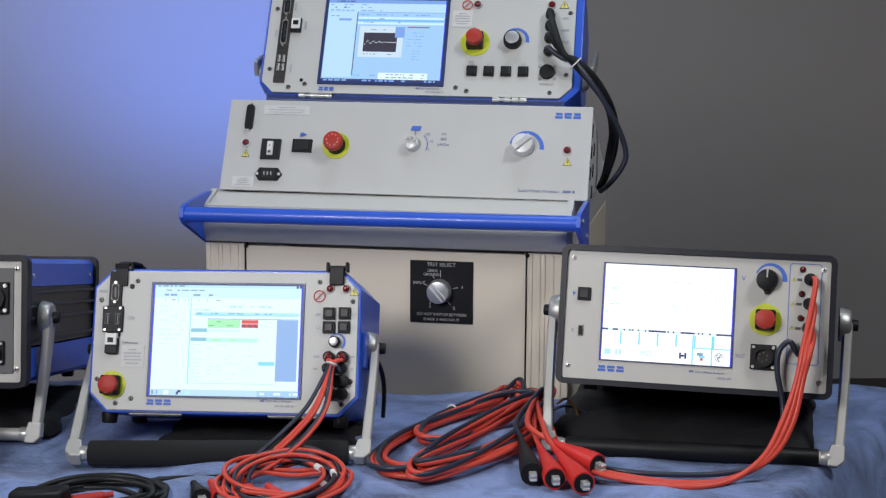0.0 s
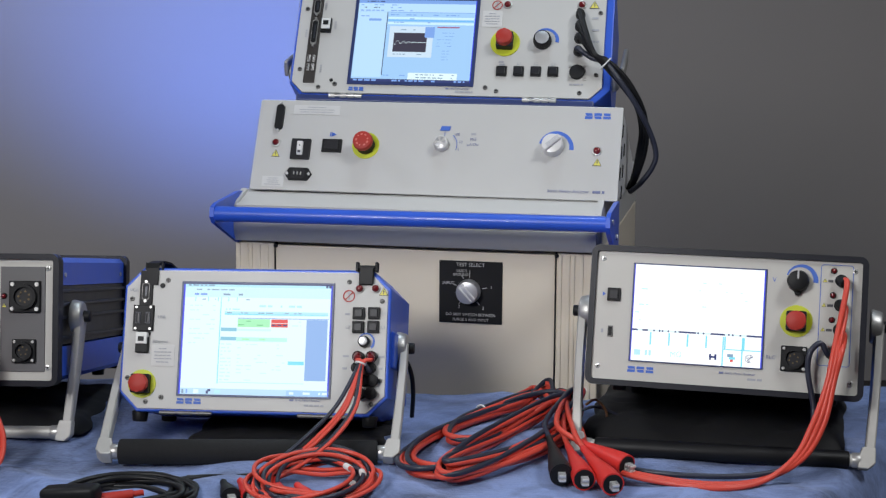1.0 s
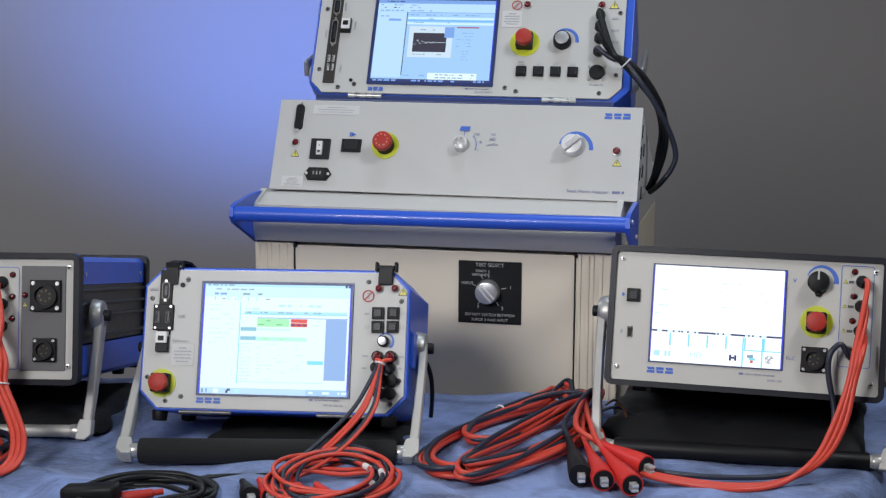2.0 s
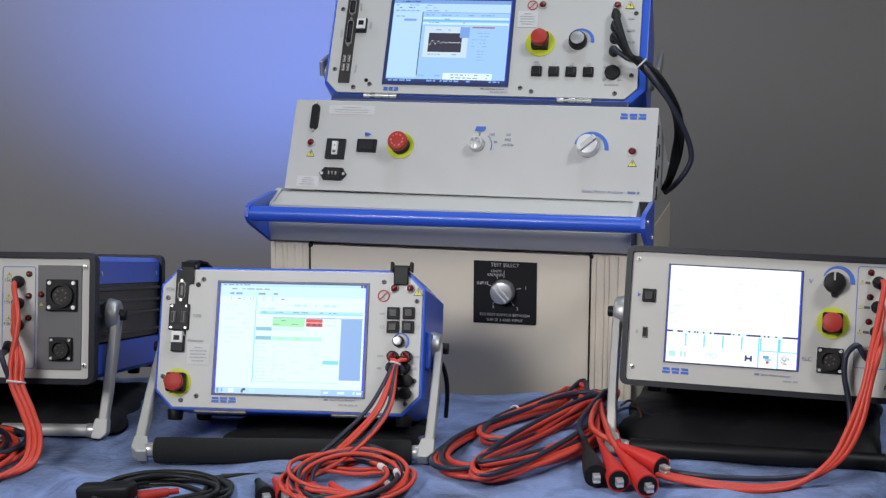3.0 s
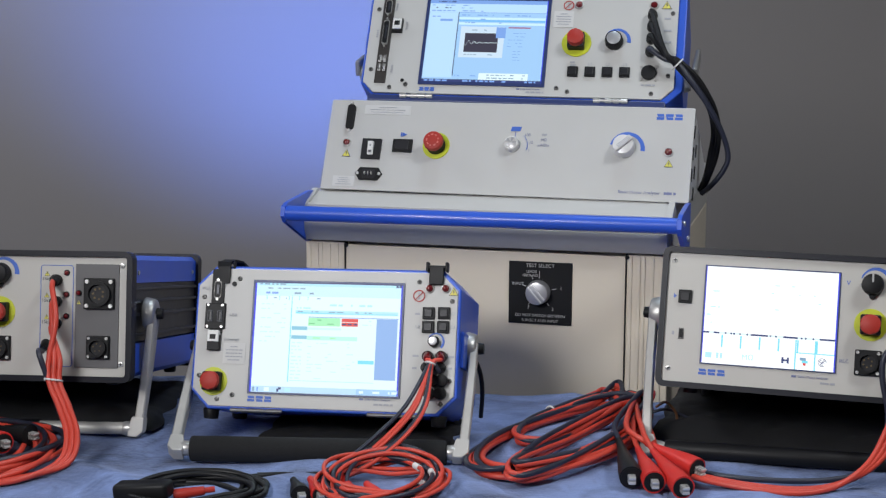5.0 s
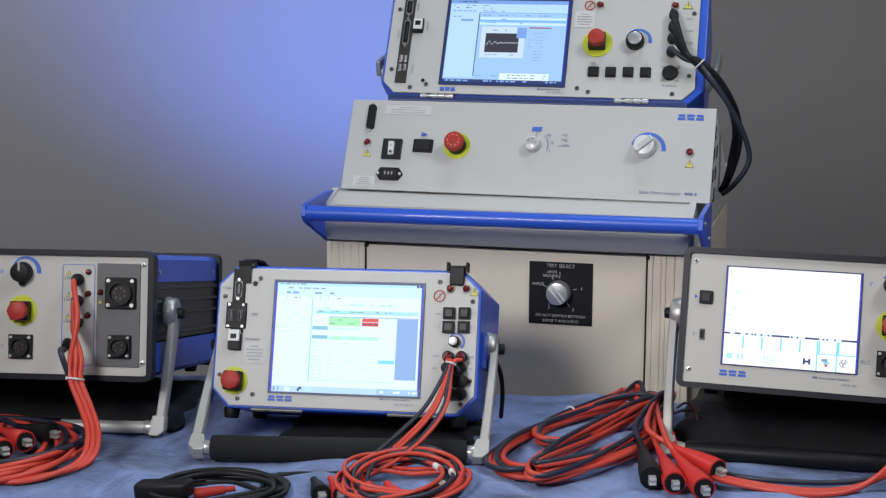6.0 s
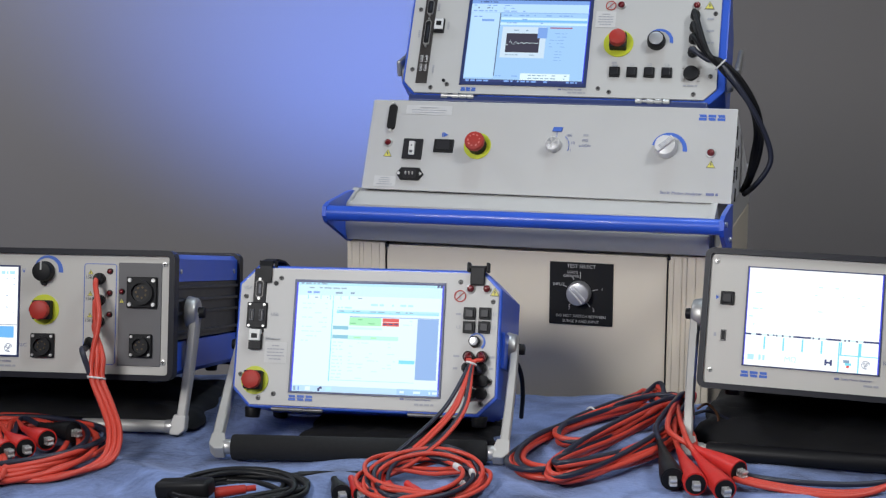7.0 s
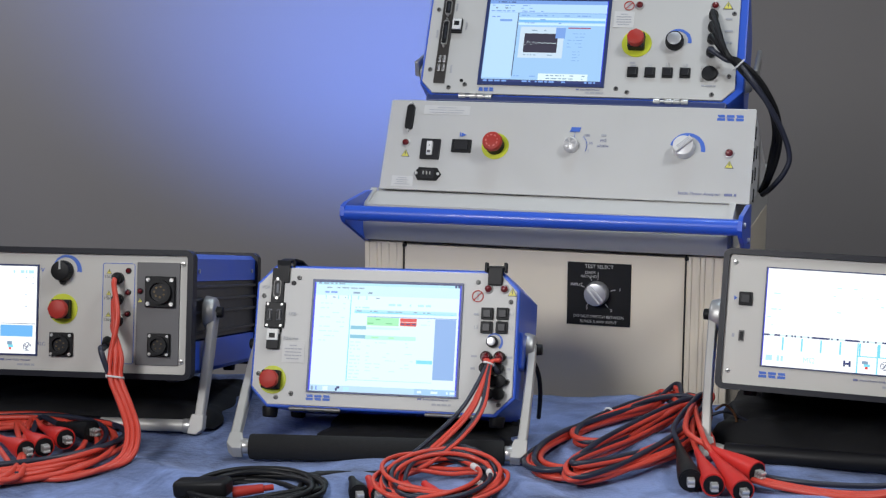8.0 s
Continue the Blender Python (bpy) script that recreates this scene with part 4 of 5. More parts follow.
def build_left():
    l, r, b, t = -0.4250, 0.1378, -0.1085, 0.1085
    p = build_framed("surge_tester", face_pose(-0.6816, 2.5872, -0.4989, -4.27, 9.5, -0.13), l, r, b, t, 0.44,
                     "wide blue and grey surge tester with grey socket module", True,
                     ((-1.125, 2.640, 0.772), (-0.546, 2.612, 0.772)), (l - 0.016, 0.085, 0.004), (r + 0.013, 0.080, 0.004))
    for w in (0.0851, -0.0777):
        screw(p, 0.1195, w, 0.0050, CHROME)
    screw(p, l + 0.02, 0.085, 0.0050, CHROME)
    screw(p, l + 0.02, -0.078, 0.0050, CHROME)
    frame_controls(p, -0.0870, 0.0055)
    part("lead_field", band(B(), rounded(-0.0190, 0.0370, -0.0840, 0.0845, 0.005), rounded(-0.0180, 0.0360, -0.0830, 0.0835, 0.004), -0.0007, 0.0003), INK_BLUE, p, "thin blue printed outline round the sockets")
    for w in (0.0594, 0.0234, -0.0127):
        jack(p, 0.0085, w, 0.0097)
        led(p, 0.0255, w + 0.0125, 0.0046)
        triangle(p, -0.0080, w + 0.011, 0.0095)
        lettering("letters", "15kV", -0.0085, w + 0.002, 0.0078, INK_DARK, p, -0.0006)
    jack(p, -0.006, -0.0475, 0.0080)
    mod = part("socket_module", box(B(), 0.0780, -0.001, 0.0011, 0.0738, 0.003, 0.1717, 0.0006), MODULE, p, "dark grey socket module")
    square_socket(mod, 0.0825, 0.0381, 0.0515, 7)
    square_socket(mod, 0.0819, -0.0506, 0.0385, 5)
    led(mod, 0.0470, 0.0387, 0.0046)
    triangle(mod, 0.0474, 0.0235, 0.0085)
    for o in mod.children:
        o.location.y = -0.0025
    tiny_title(p, -0.1950, -0.0822, 0.0049)
    bars(p, -0.150, -0.0900, (0.03,), 0.0034)
    fr, pane, rows = display(p, -0.3430, -0.1330, -0.0720, 0.0758, G_FULL, BLUE_DARK, 0.003)
    pane("lower_block", 0.70, 1.0, 0.655, 0.66, G_NAVY)
    pane("button_tile", 0.70, 0.97, 0.675, 0.805, G_SKY)
    pane("button_tile", 0.0, 0.69, 0.675, 0.805, G_PALE)
    pane("icon", 0.76, 0.80, 0.86, 0.90, G_GREY, 3)
    pane("icon", 0.77, 0.81, 0.90, 0.93, G_CYAN, 3)
    pane("icon", 0.775, 0.795, 0.93, 0.955, G_RED, 3)
    u, w = -0.1480, -0.0600
    part("dial_icon", arc_band(B(), u, w, 0.0062, 0.0072, 0, 300, -0.0013, -0.0011, 24), G_NAVY, fr)
    part("dial_icon_hand", box(B(), u, -0.0012, w, 0.001, 0.0002, 0.011, turn=pose(0, 0, 0, 0, 35, 0)), G_NAVY, fr)
    for dx, dz in ((-0.0027, 0.0016), (0.0030, 0.0013), (0.0, -0.0032)):
        part("dial_icon_mark", arc_band(B(), u + dx, w + dz, 0.0013, 0.0022, 20, 320, -0.0013, -0.0011, 12), G_NAVY, fr)
    rows(0.90, 0.97, 0.10, 0.62, 8, G_GREY, 2, 0.3, 31, 0.12)
    rows(0.80, 0.97, 0.03, 0.10, 1, G_PALE, 2, 0.8, 32, 0.5)
    return p


G_FULL = glow("display_full_white", (0.95, 0.985, 1.0), 1.1)
build_middle()
build_right()
build_left()


# ---- trolley cabinet; its frame: front plane y = 0, x to the right ----
CART = pose(0.1543, 3.0075, EYE - 0.531, 0, 0, -13.63)
FLOOR_Z = -(EYE - 0.531)


def build_trolley():
    p = thing("instrument_trolley", CART, "tall cream steel trolley cabinet with blue push handle behind the table", "trolley")
    l, r, top = -0.478, 0.246, 0.082
    lo = FLOOR_Z + 0.12
    part("body", box(B(), (l + r) / 2, 0.44, (lo + top) / 2, r - l - 0.004, 0.84, top - lo, 0.004), CREAM, p, "cream painted steel cabinet body")
    for x0, x1 in ((l, -0.396), (0.164, r)):
        post = part("corner_post", box(B(), (x0 + x1) / 2, 0.006, (lo + top) / 2, x1 - x0, 0.026, top - lo, 0.003), CREAM, p, "ribbed cream corner profile")
        for f in (0.10, 0.29, 0.40, 0.60, 0.80):
            x = x0 + (x1 - x0) * f
            part("flute", box(B(), x, -0.0075, (lo + top) / 2, 0.006, 0.004, top - lo - 0.004, 0.001), CREAM, post)
    part("front_panel", box(B(), -0.116, 0.004, (lo + top) / 2 - 0.001, 0.5572, 0.02, top - lo - 0.006, 0.002), CREAM, p, "flat cream front panel")
    for x in (-0.3955, 0.1630):
        part("panel_gap", box(B(), x, -0.0015, (lo + top) / 2, 0.0016, 0.018, top - lo), BLACK, p)
        part("panel_pin", rod(B(), (x + 0.002, -0.006, top - 0.005), (x + 0.002, -0.0105, top - 0.005), 0.004, seg=12), BLACK, p)
    part("upper_body", box(B(), (l + r) / 2, 0.445, 0.1145, r - l - 0.002, 0.83, 0.063, 0.003), PANEL, p, "grey upper part of the cabinet under the ledge")
    for x in (l + 0.06, r - 0.06):
        for y in (0.08, 0.78):
            w = part("castor", rod(B(), (x - 0.014, y, FLOOR_Z + 0.05), (x + 0.014, y, FLOOR_Z + 0.05), 0.05, seg=28, bevel=0.004), BLACK, p, smooth=True)
            part("fork", box(B(), x, y, FLOOR_Z + 0.095, 0.05, 0.05, 0.055, 0.006), STEEL, w)
    # rounded nose and sloping ledge under the console
    prof = [(0.06, 0.083)]
    for k in range(9):
        a = radians(-128 - 62 * k / 8)
        prof.append((-0.002 + 0.036 * math.cos(a), 0.119 + 0.040 * math.sin(a)))
    prof += [(-0.030, 0.152), (-0.026, 0.157), (0.030, 0.178), (0.10, 0.178)]
    part("nose", extrude_x(B(), prof[:10] + [(0.06, 0.142)], l + 0.006, r - 0.004), PANEL, p, "rounded grey front edge of the top", smooth=True)
    part("ledge", extrude_x(B(), [(-0.033, 0.146), (-0.036, 0.151), (-0.030, 0.157), (0.030, 0.179), (0.84, 0.179), (0.86, 0.146)], l + 0.002, r + 0.004), PANEL, p, "white sloping top ledge")
    for x in (l + 0.008, r - 0.002):
        part("tray_rim", extrude_x(B(), [(-0.034, 0.156), (-0.028, 0.163), (0.030, 0.1845), (0.034, 0.178)], x - 0.006, x + 0.006), PANEL, p, "raised end rim of the ledge")
    part("front_lip", extrude_x(B(), [(-0.037, 0.150), (-0.037, 0.160), (-0.031, 0.163), (-0.027, 0.158)], l + 0.014, r - 0.008), PANEL, p, "low lip along the ledge")
    # push handle
    zl, zr = 0.1536, 0.1575
    for x, s, z in ((-0.474, -1, zl), (0.274, 1, zr)):
        bm = B()
        prof = [(0.030, 0.180), (-0.005, 0.182), (-0.125, z + 0.020), (-0.146, z + 0.014), (-0.150, z - 0.004), (-0.138, z - 0.017), (-0.01, 0.082), (0.030, 0.078)]
        extrude_x(bm, prof, x - 0.004, x + 0.004)
        arm = part("handle_arm", bm, BLUE, p, "blue steel handle bracket")
        for y, zz in ((-0.118, z + 0.002), (-0.03, 0.120)):
            part("bolt", rod(B(), (x + s * 0.003, y, zz), (x + s * 0.008, y, zz), 0.0055, seg=14, bevel=0.001), STEEL, arm)
    part("handle_bar", rod(B(), (-0.474, -0.133, zl), (0.274, -0.133, zr), 0.0145, seg=36), BLUE, p, "thick blue handle bar", smooth=True)
    # rotary selector with its black plate
    pl = part("selector_plate", box(B(), -0.0013, -0.0075, -0.0006, 0.1235, 0.003, 0.1220, 0.0005), BLACK, p, "black selector plate with white lettering")
    y = -0.0093
    k = knob(p, -0.0043, 0.0021, 0.0235, 0.024, CHROME_SOFT, 0, skirt=True)
    k.location.y = -0.009
    for o in k.children:
        o.location.y = -0.0
    for dx in (-0.0042, 0.0042):
        bm = box(B(), dx, 0, 0, 0.0028, 0.004, 0.038, 0.0005)
        bmesh.ops.transform(bm, matrix=Matrix.Translation((-0.0043, -0.0252, 0.0021)) @ pose(0, 0, 0, 0, -42, 0), verts=bm.verts)
        part("pointer_stripe", bm, WHITE, k, "white pointer stripe")
    lettering("word_test_select", "TEST SELECT", -0.0015, 0.0530, 0.0098, LETTER, pl, y)
    lettering("word_leads", "LEADS", -0.0185, 0.0410, 0.0072, LETTER, pl, y)
    lettering("word_ground", "GROUND", -0.0210, 0.0335, 0.0070, LETTER, pl, y)
    lettering("word_input", "INPUT", -0.0450, 0.0165, 0.0082, LETTER, pl, y)
    lettering("numeral_one", "1", 0.0395, 0.0105, 0.0085, LETTER, pl, y)
    lettering("numeral_two", "2", 0.0235, -0.0310, 0.0085, LETTER, pl, y)
    lettering("numeral_three", "3", -0.0240, -0.0290, 0.0085, LETTER, pl, y)
    lettering("word_do_not_switch", "DO NOT SWITCH BETWEEN", -0.001, -0.0445, 0.0076, LETTER, pl, y)
    lettering("word_surge_and_input", "SURGE 3 AND INPUT", -0.001, -0.0545, 0.0076, LETTER, pl, y)
    for a, r0, r1 in ((88, 0.026, 0.040), (115, 0.026, 0.034), (158, 0.026, 0.035), (12, 0.026, 0.036), (-52, 0.026, 0.034), (232, 0.026, 0.033)):
        c, s = math.cos(radians(a)), math.sin(radians(a))
        bm = box(B(), 0, 0, 0, r1 - r0, 0.0005, 0.0011)
        bmesh.ops.transform(bm, matrix=Matrix.Translation((-0.0043 + c * (r0 + r1) / 2, y, 0.0021 + s * (r0 + r1) / 2)) @ pose(0, 0, 0, 0, -a, 0), verts=bm.verts)
        part("scale_mark", bm, LETTER, pl)
    return p




# ---- sloping control console on the trolley ----
def build_console():
    m = face_pose(0.0886, 3.0889, -0.2683, -13.66, 25.26, 0.32)
    p = thing("control_console", m, "white sloping high-voltage control console standing on the trolley", "control console")
    l, r, b, t = -0.3748, 0.3576, -0.0894, 0.1012
    ang = radians(25.26)

    def up(y, z):
        """From upright offsets behind and above the panel's centre to the leaning frame."""
        return (y * math.cos(ang) - z * math.sin(ang), y * math.sin(ang) + z * math.cos(ang))
    zt, zb = t * math.cos(ang), b * math.cos(ang)
    yt, yb = t * math.sin(ang), b * math.sin(ang)
    prof = [(0.0, b), (0.0, t), up(yt + 0.006, zt + 0.001), up(yt + 0.36, zt - 0.165), up(0.46, zb - 0.002), up(yb + 0.01, zb - 0.002)]
    part("housing", extrude_x(B(), [(q[0] + 0.0015, q[1]) for q in prof], l + 0.003, r - 0.003), WHITE, p, "white sheet metal console housing")
    part("front_panel", box(B(), (l + r) / 2, 0.0, (b + t) / 2, r - l, 0.003, t - b, 0.0008), PANEL, p, "light grey sloping front panel")
    # side slots
    for k in range(3):
        for off, dz in ((0.045, 0.045), (0.100, 0.005)):
            zz = dz - 0.040 * k
            y, z = up(0.472 * zz + off, zz)
            part("side_slot", box(B(), r - 0.0025, y, z, 0.003, 0.009, 0.026, 0.0014), BLACK, p)
    c = part("serial_connector", prism(B(), rounded(-0.3383, -0.3223, 0.0372, 0.0900, 0.006), -0.006, 0.001), BLACK, p, "black multi-pin connector")
    for w in (0.0345, 0.0925):
        part("jack_screw", rod(B(), (-0.3303, 0, w), (-0.3303, -0.007, w), 0.003, seg=6), CHROME, c)
    led(p, -0.3319, 0.0097, 0.0078)
    triangle(p, -0.3298, -0.0125, 0.0180)
    k = part("rocker_breaker", box(B(), -0.2785, -0.002, -0.0031, 0.0400, 0.007, 0.0430, 0.0015), material_soft, p, "black circuit breaker with white rocker")
    part("rocker", box(B(), -0.2785, -0.007, -0.0031, 0.0120, 0.008, 0.0280, 0.0015, turn=pose(0, 0, 0, 8, 0, 0)), NYLON, k)
    part("rocker_mark", box(B(), -0.2785, -0.0116, 0.004, 0.002, 0.0006, 0.008), INK_DARK, k)
    part("rocker_mark", box(B(), -0.2785, -0.0112, -0.011, 0.006, 0.0006, 0.005), INK_DARK, k)
    inlet = part("mains_inlet", prism(B(), [(-0.3050, -0.0561), (-0.2960, -0.0430), (-0.2580, -0.0430), (-0.2490, -0.0561), (-0.2580, -0.0692), (-0.2960, -0.0692)], -0.005, 0.001, 0.001), BLACK, p, "black mains inlet socket")
    part("cavity", prism(B(), rounded(-0.2905, -0.2635, -0.0655, -0.0470, 0.003), -0.0056, -0.003), material_soft, inlet)
    for x in (-0.284, -0.277, -0.270):
        part("pin", box(B(), x, -0.0075, -0.056, 0.002, 0.006, 0.006), STEEL, inlet)
    for x in (-0.2995, -0.2545):
        part("screw", rod(B(), (x, -0.004, -0.0561), (x, -0.0065, -0.0561), 0.003, seg=12), CHROME, inlet)
    key(p, -0.2148, 0.0057, 0.0400, 0.0270)
    part("start_symbol", prism(B(), [(-0.2175, 0.0250), (-0.2175, 0.0345), (-0.2080, 0.0298)], -0.0022, -0.001), INK_BLUE, p)
    part("start_symbol", box(B(), -0.2200, -0.0018, 0.0298, 0.002, 0.001, 0.009), INK_BLUE, p)
    estop(p, -0.1458, 0.0085, 0.0275, 0.0205, False, 0.034)
    sticker(p, -0.2554, 0.0817, 0.0960, 0.0195, (0.5, 0.95, 0.9))
    sticker(p, -0.3281, -0.0723, 0.0450, 0.0215, (0.5, 0.7, 0.6, 0.9))
    knob(p, 0.0078, 0.0143, 0.0150, 0.018, ALU_PALE, 0, cap=CHROME_SOFT, skirt=True)
    for a in range(5):
        c, s = math.cos(radians(72 * a + 20)), math.sin(radians(72 * a + 20))
        c2, s2 = math.cos(radians(72 * a + 52)), math.sin(radians(72 * a + 52))
        part("facet", prism(B(), [(0.0078, 0.0143), (0.0078 + 0.0112 * c, 0.0143 + 0.0112 * s), (0.0078 + 0.0112 * c2, 0.0143 + 0.0112 * s2)], -0.0197, -0.0185), CHROME, p)
    part("range_tag", prism(B(), [(0.0015, 0.0440), (0.0205, 0.0440), (0.0230, 0.0532), (0.0040, 0.0532)], -0.0022, -0.001), INK_BLUE, p)
    bars(p, 0.0118, 0.0486, (0.012,), 0.003, LETTER)
    part("range_arc", arc_band(B(), 0.012, 0.0143, 0.0255, 0.0265, 50, -22, -0.0022, -0.001, 20), INK_BLUE, p)
    part("range_stem", box(B(), 0.0118, -0.0018, 0.038, 0.0008, 0.0008, 0.011), INK_BLUE, p)
    for u, w, word in ((0.036, 0.037, "100"), (0.0445, 0.0215, "10"), (0.0415, 0.005, "1")):
        lettering("letters", word, u, w, 0.0080, INK_BLUE_GREY, p, -0.0006)
    bars(p, 0.0691, 0.0385, (0.010,), 0.0042, INK_GREY)
    lettering("letters", "M\u03a9", 0.0691, 0.0275, 0.0080, INK_BLUE_GREY, p, -0.0006)
    lettering("letters", "\u00b5A/Div", 0.0691, 0.0165, 0.0080, INK_BLUE_GREY, p, -0.0006)
    dial_arc(p, 0.2308, 0.0150, 0.0280, 0.0365, 165, -6, 0.5)
    k = knob(p, 0.2268, 0.0170, 0.0215, 0.022, ALU_PALE, 0, skirt=False)
    bm = box(B(), 0, 0, 0, 0.011, 0.010, 0.040, 0.0015)
    bmesh.ops.transform(bm, matrix=Matrix.Translation((0.2268, -0.025, 0.0170)) @ pose(0, 0, 0, 0, 48, 0), verts=bm.verts)
    bar = part("pointer_bar", bm, ALU_PALE, k, "pale grooved pointer bar")
    for dx in (-0.0030, 0.0, 0.0030):
        bm = box(B(), dx, -0.0048, 0.003, 0.0011, 0.001, 0.030)
        bmesh.ops.transform(bm, matrix=Matrix.Translation((0.2268, -0.025, 0.0170)) @ pose(0, 0, 0, 0, 48, 0), verts=bm.verts)
        part("groove", bm, INK_GREY, bar)
    led(p, 0.3127, 0.0107, 0.0085)
    triangle(p, 0.3144, -0.0120, 0.0178)
    emblem(p, 0.3095, 0.0824, 0.0500, 0.0120)
    lettering("letters", "Static Motor Analyzer", 0.2225, -0.0727, 0.0090, INK_BLUE_GREY, p, -0.0006, "LEFT")
    bars(p, 0.3210, -0.0727, (0.023,), 0.0050, INK_BLUE_GREY)
    # the fittings stand on the panel's skin
    for o in p.children:
        if o.type == "MESH" and o.name.split(".")[0] not in ("housing", "front_panel", "side_slot"):
            o.location.y = -0.0016
    return p




# ---- large analyzer on top of the console ----
def build_top():
    p = thing("surge_analyzer", face_pose(0.1084, 3.2424, -0.0627, -10.38, 28.23, 0.72), "large grey and blue analyzer with lit screen on the console", "test instrument", "instruments on display")
    l, r, b, t = -0.3128, 0.3235, -0.1138, 0.1750
    D = 0.26
    part("case", prism(B(), chamfered(l - 0.006, r + 0.016, b - 0.005, t + 0.005, 0.030), 0.008, D, 0.003), BLUE, p, "blue powder-coated case")
    part("lower_rim", box(B(), 0.005, 0.014, b - 0.011, r - l - 0.03, 0.03, 0.014, 0.003), BLUE_DARK, p)
    part("front_panel", prism(B(), chamfered(l + 0.001, r - 0.001, b + 0.001, t - 0.001, 0.024), 0.0005, 0.006, 0.0008), PANEL, p, "light grey front panel")
    for x in (l + 0.05, r - 0.07):
        part("foot", rod(B(), (x, 0.015, b - 0.010), (x, 0.011, b - 0.040), 0.008, seg=18), CHROME_SOFT, p, smooth=True)
        part("rear_foot", rod(B(), (x, D - 0.03, b - 0.004), (x, D - 0.03, b - 0.040), 0.012, seg=18), BLACK, p, smooth=True)
    for u in (-0.1948, 0.2006):
        h = part("hinge", rod(B(), (u - 0.033, -0.001, b - 0.006), (u + 0.033, -0.001, b - 0.006), 0.0030, seg=14), STEEL, p, "steel lid hinge", smooth=True)
        for k in (-0.029, -0.006, 0.010, 0.026):
            part("knuckle", rod(B(), (u + k - 0.006, -0.001, b - 0.006), (u + k + 0.007, -0.001, b - 0.006), 0.0052, seg=14), STEEL, h, smooth=True)
    # side pivots of its bail, and the bail folded back
    for x, s in ((l - 0.006, -1), (r + 0.016, 1)):
        hub = part("pivot", rod(B(), (x, 0.06, -0.045), (x + s * 0.014, 0.06, -0.045), 0.022, 0.018, 28, 0.003), ALU, p, "round cast aluminium pivot", smooth=True)
        bm = box(B(), 0, 0, 0, 0.010, 0.20, 0.034, 0.004)
        bmesh.ops.transform(bm, matrix=Matrix.Translation((x + s * 0.020, 0.120, 0.020)) @ pose(0, 0, 0, 38, 0, 0), verts=bm.verts)
        part("bail_arm", bm, ALU, p, "aluminium arm of the folded bail")
    # connectors
    strip = part("connector_strip", box(B(), -0.276, -0.0005, 0.010, 0.0235, 0.004, 0.205, 0.0006), BLACK_BROWN, p, "black strip of connectors")
    dsub(p, -0.2755, 0.0795, 0.013, 0.032)
    dsub(p, -0.2755, 0.0210, 0.012, 0.056)
    for du in (-0.0048, 0.0048):
        for dw in (-0.010, 0.010):
            usb(p, -0.2755 + du, -0.0485 + dw, 0.0055, 0.015)
    for o in p.children:
        if o.name.split(".")[0] in ("usb_port", "serial_connector"):
            o.location.y = -0.002
    part("network_socket_body", box(B(), -0.2529, -0.003, 0.0381, 0.022, 0.008, 0.0315, 0.001), BLACK, p)
    part("network_socket", box(B(), -0.2529, -0.006, 0.0400, 0.0185, 0.008, 0.024, 0.001), NYLON, p, "white network socket")
    part("socket_opening", box(B(), -0.2529, -0.0101, 0.041, 0.011, 0.001, 0.010), BLACK, p)
    for u, w in ((-0.2972, 0.0769), (-0.298, -0.0619), (-0.2546, -0.1014), (-0.2214, -0.0937), (0.3115, 0.078), (0.3095, -0.0612), (0.2785, -0.1013), (0.089, -0.0942), (0.1116, -0.1014)):
        screw(p, u, w, 0.0050)
    part("plug_hole", rod(B(), (-0.2291, 0, -0.0854), (-0.2291, -0.0012, -0.0854), 0.0038, seg=20), BLACK, p)
    part("plug_hole", rod(B(), (-0.208, 0, 0.1085), (-0.208, -0.0012, 0.1085), 0.0038, seg=20), BLACK, p)
    forbidden(p, 0.100, 0.0924, 0.0108)
    led(p, 0.1212, 0.0936, 0.0082)
    led(p, 0.2732, 0.0953, 0.0082)
    triangle(p, 0.2985, 0.0966, 0.0205)
    sticker(p, 0.0917, 0.0607, 0.0405, 0.0366, (0.45, 0.95, 0.9, 0.95, 0.7))
    estop(p, 0.1221, 0.0069, 0.0300, 0.0165, True, 0.034)
    dial_arc(p, 0.2020, 0.0150, 0.0220, 0.0295, 160, -10, 0.7)
    knob(p, 0.1979, 0.0110, 0.0185, 0.020, BLACK, 0, cap=CHROME_SOFT)
    for i in range(4):
        key(p, 0.1192 + 0.03467 * i, -0.0575 + 0.0003 * i, 0.0212)
        if i:
            lettering("letters", "L%d" % i, 0.1192 + 0.03467 * i, -0.0395, 0.0090, INK_GREY, p, -0.0006)
        else:
            bars(p, 0.1192, -0.0395, (0.014, 0.011), 0.0042, INK_GREY, 1.5)
    sock = part("round_socket", rod(B(), (0.2712, 0, -0.0568), (0.2712, -0.008, -0.0568), 0.0155, 0.0150, 36, 0.001), BLACK, p, "round black multi-pin socket", smooth=True)
    for dx in (-0.015, 0.015):
        for dz in (-0.014, 0.014):
            part("screw", rod(B(), (0.2712 + dx, 0, -0.0568 + dz), (0.2712 + dx, -0.002, -0.0568 + dz), 0.0032, seg=12), STEEL, sock)
    bars(p, 0.2712, -0.083, (0.028,), 0.0034, INK_GREY)
    for w in (0.0687, 0.0419, 0.0157, -0.0130):
        bars(p, 0.3035, w - 0.003, (0.016,), 0.0042, INK_GREY)
    emblem(p, -0.1758, -0.1035, 0.0313, 0.0080)
    tiny_title(p, 0.0085, -0.0985, 0.0045)
    bars(p, 0.0461, -0.1050, (0.036,), 0.0034)
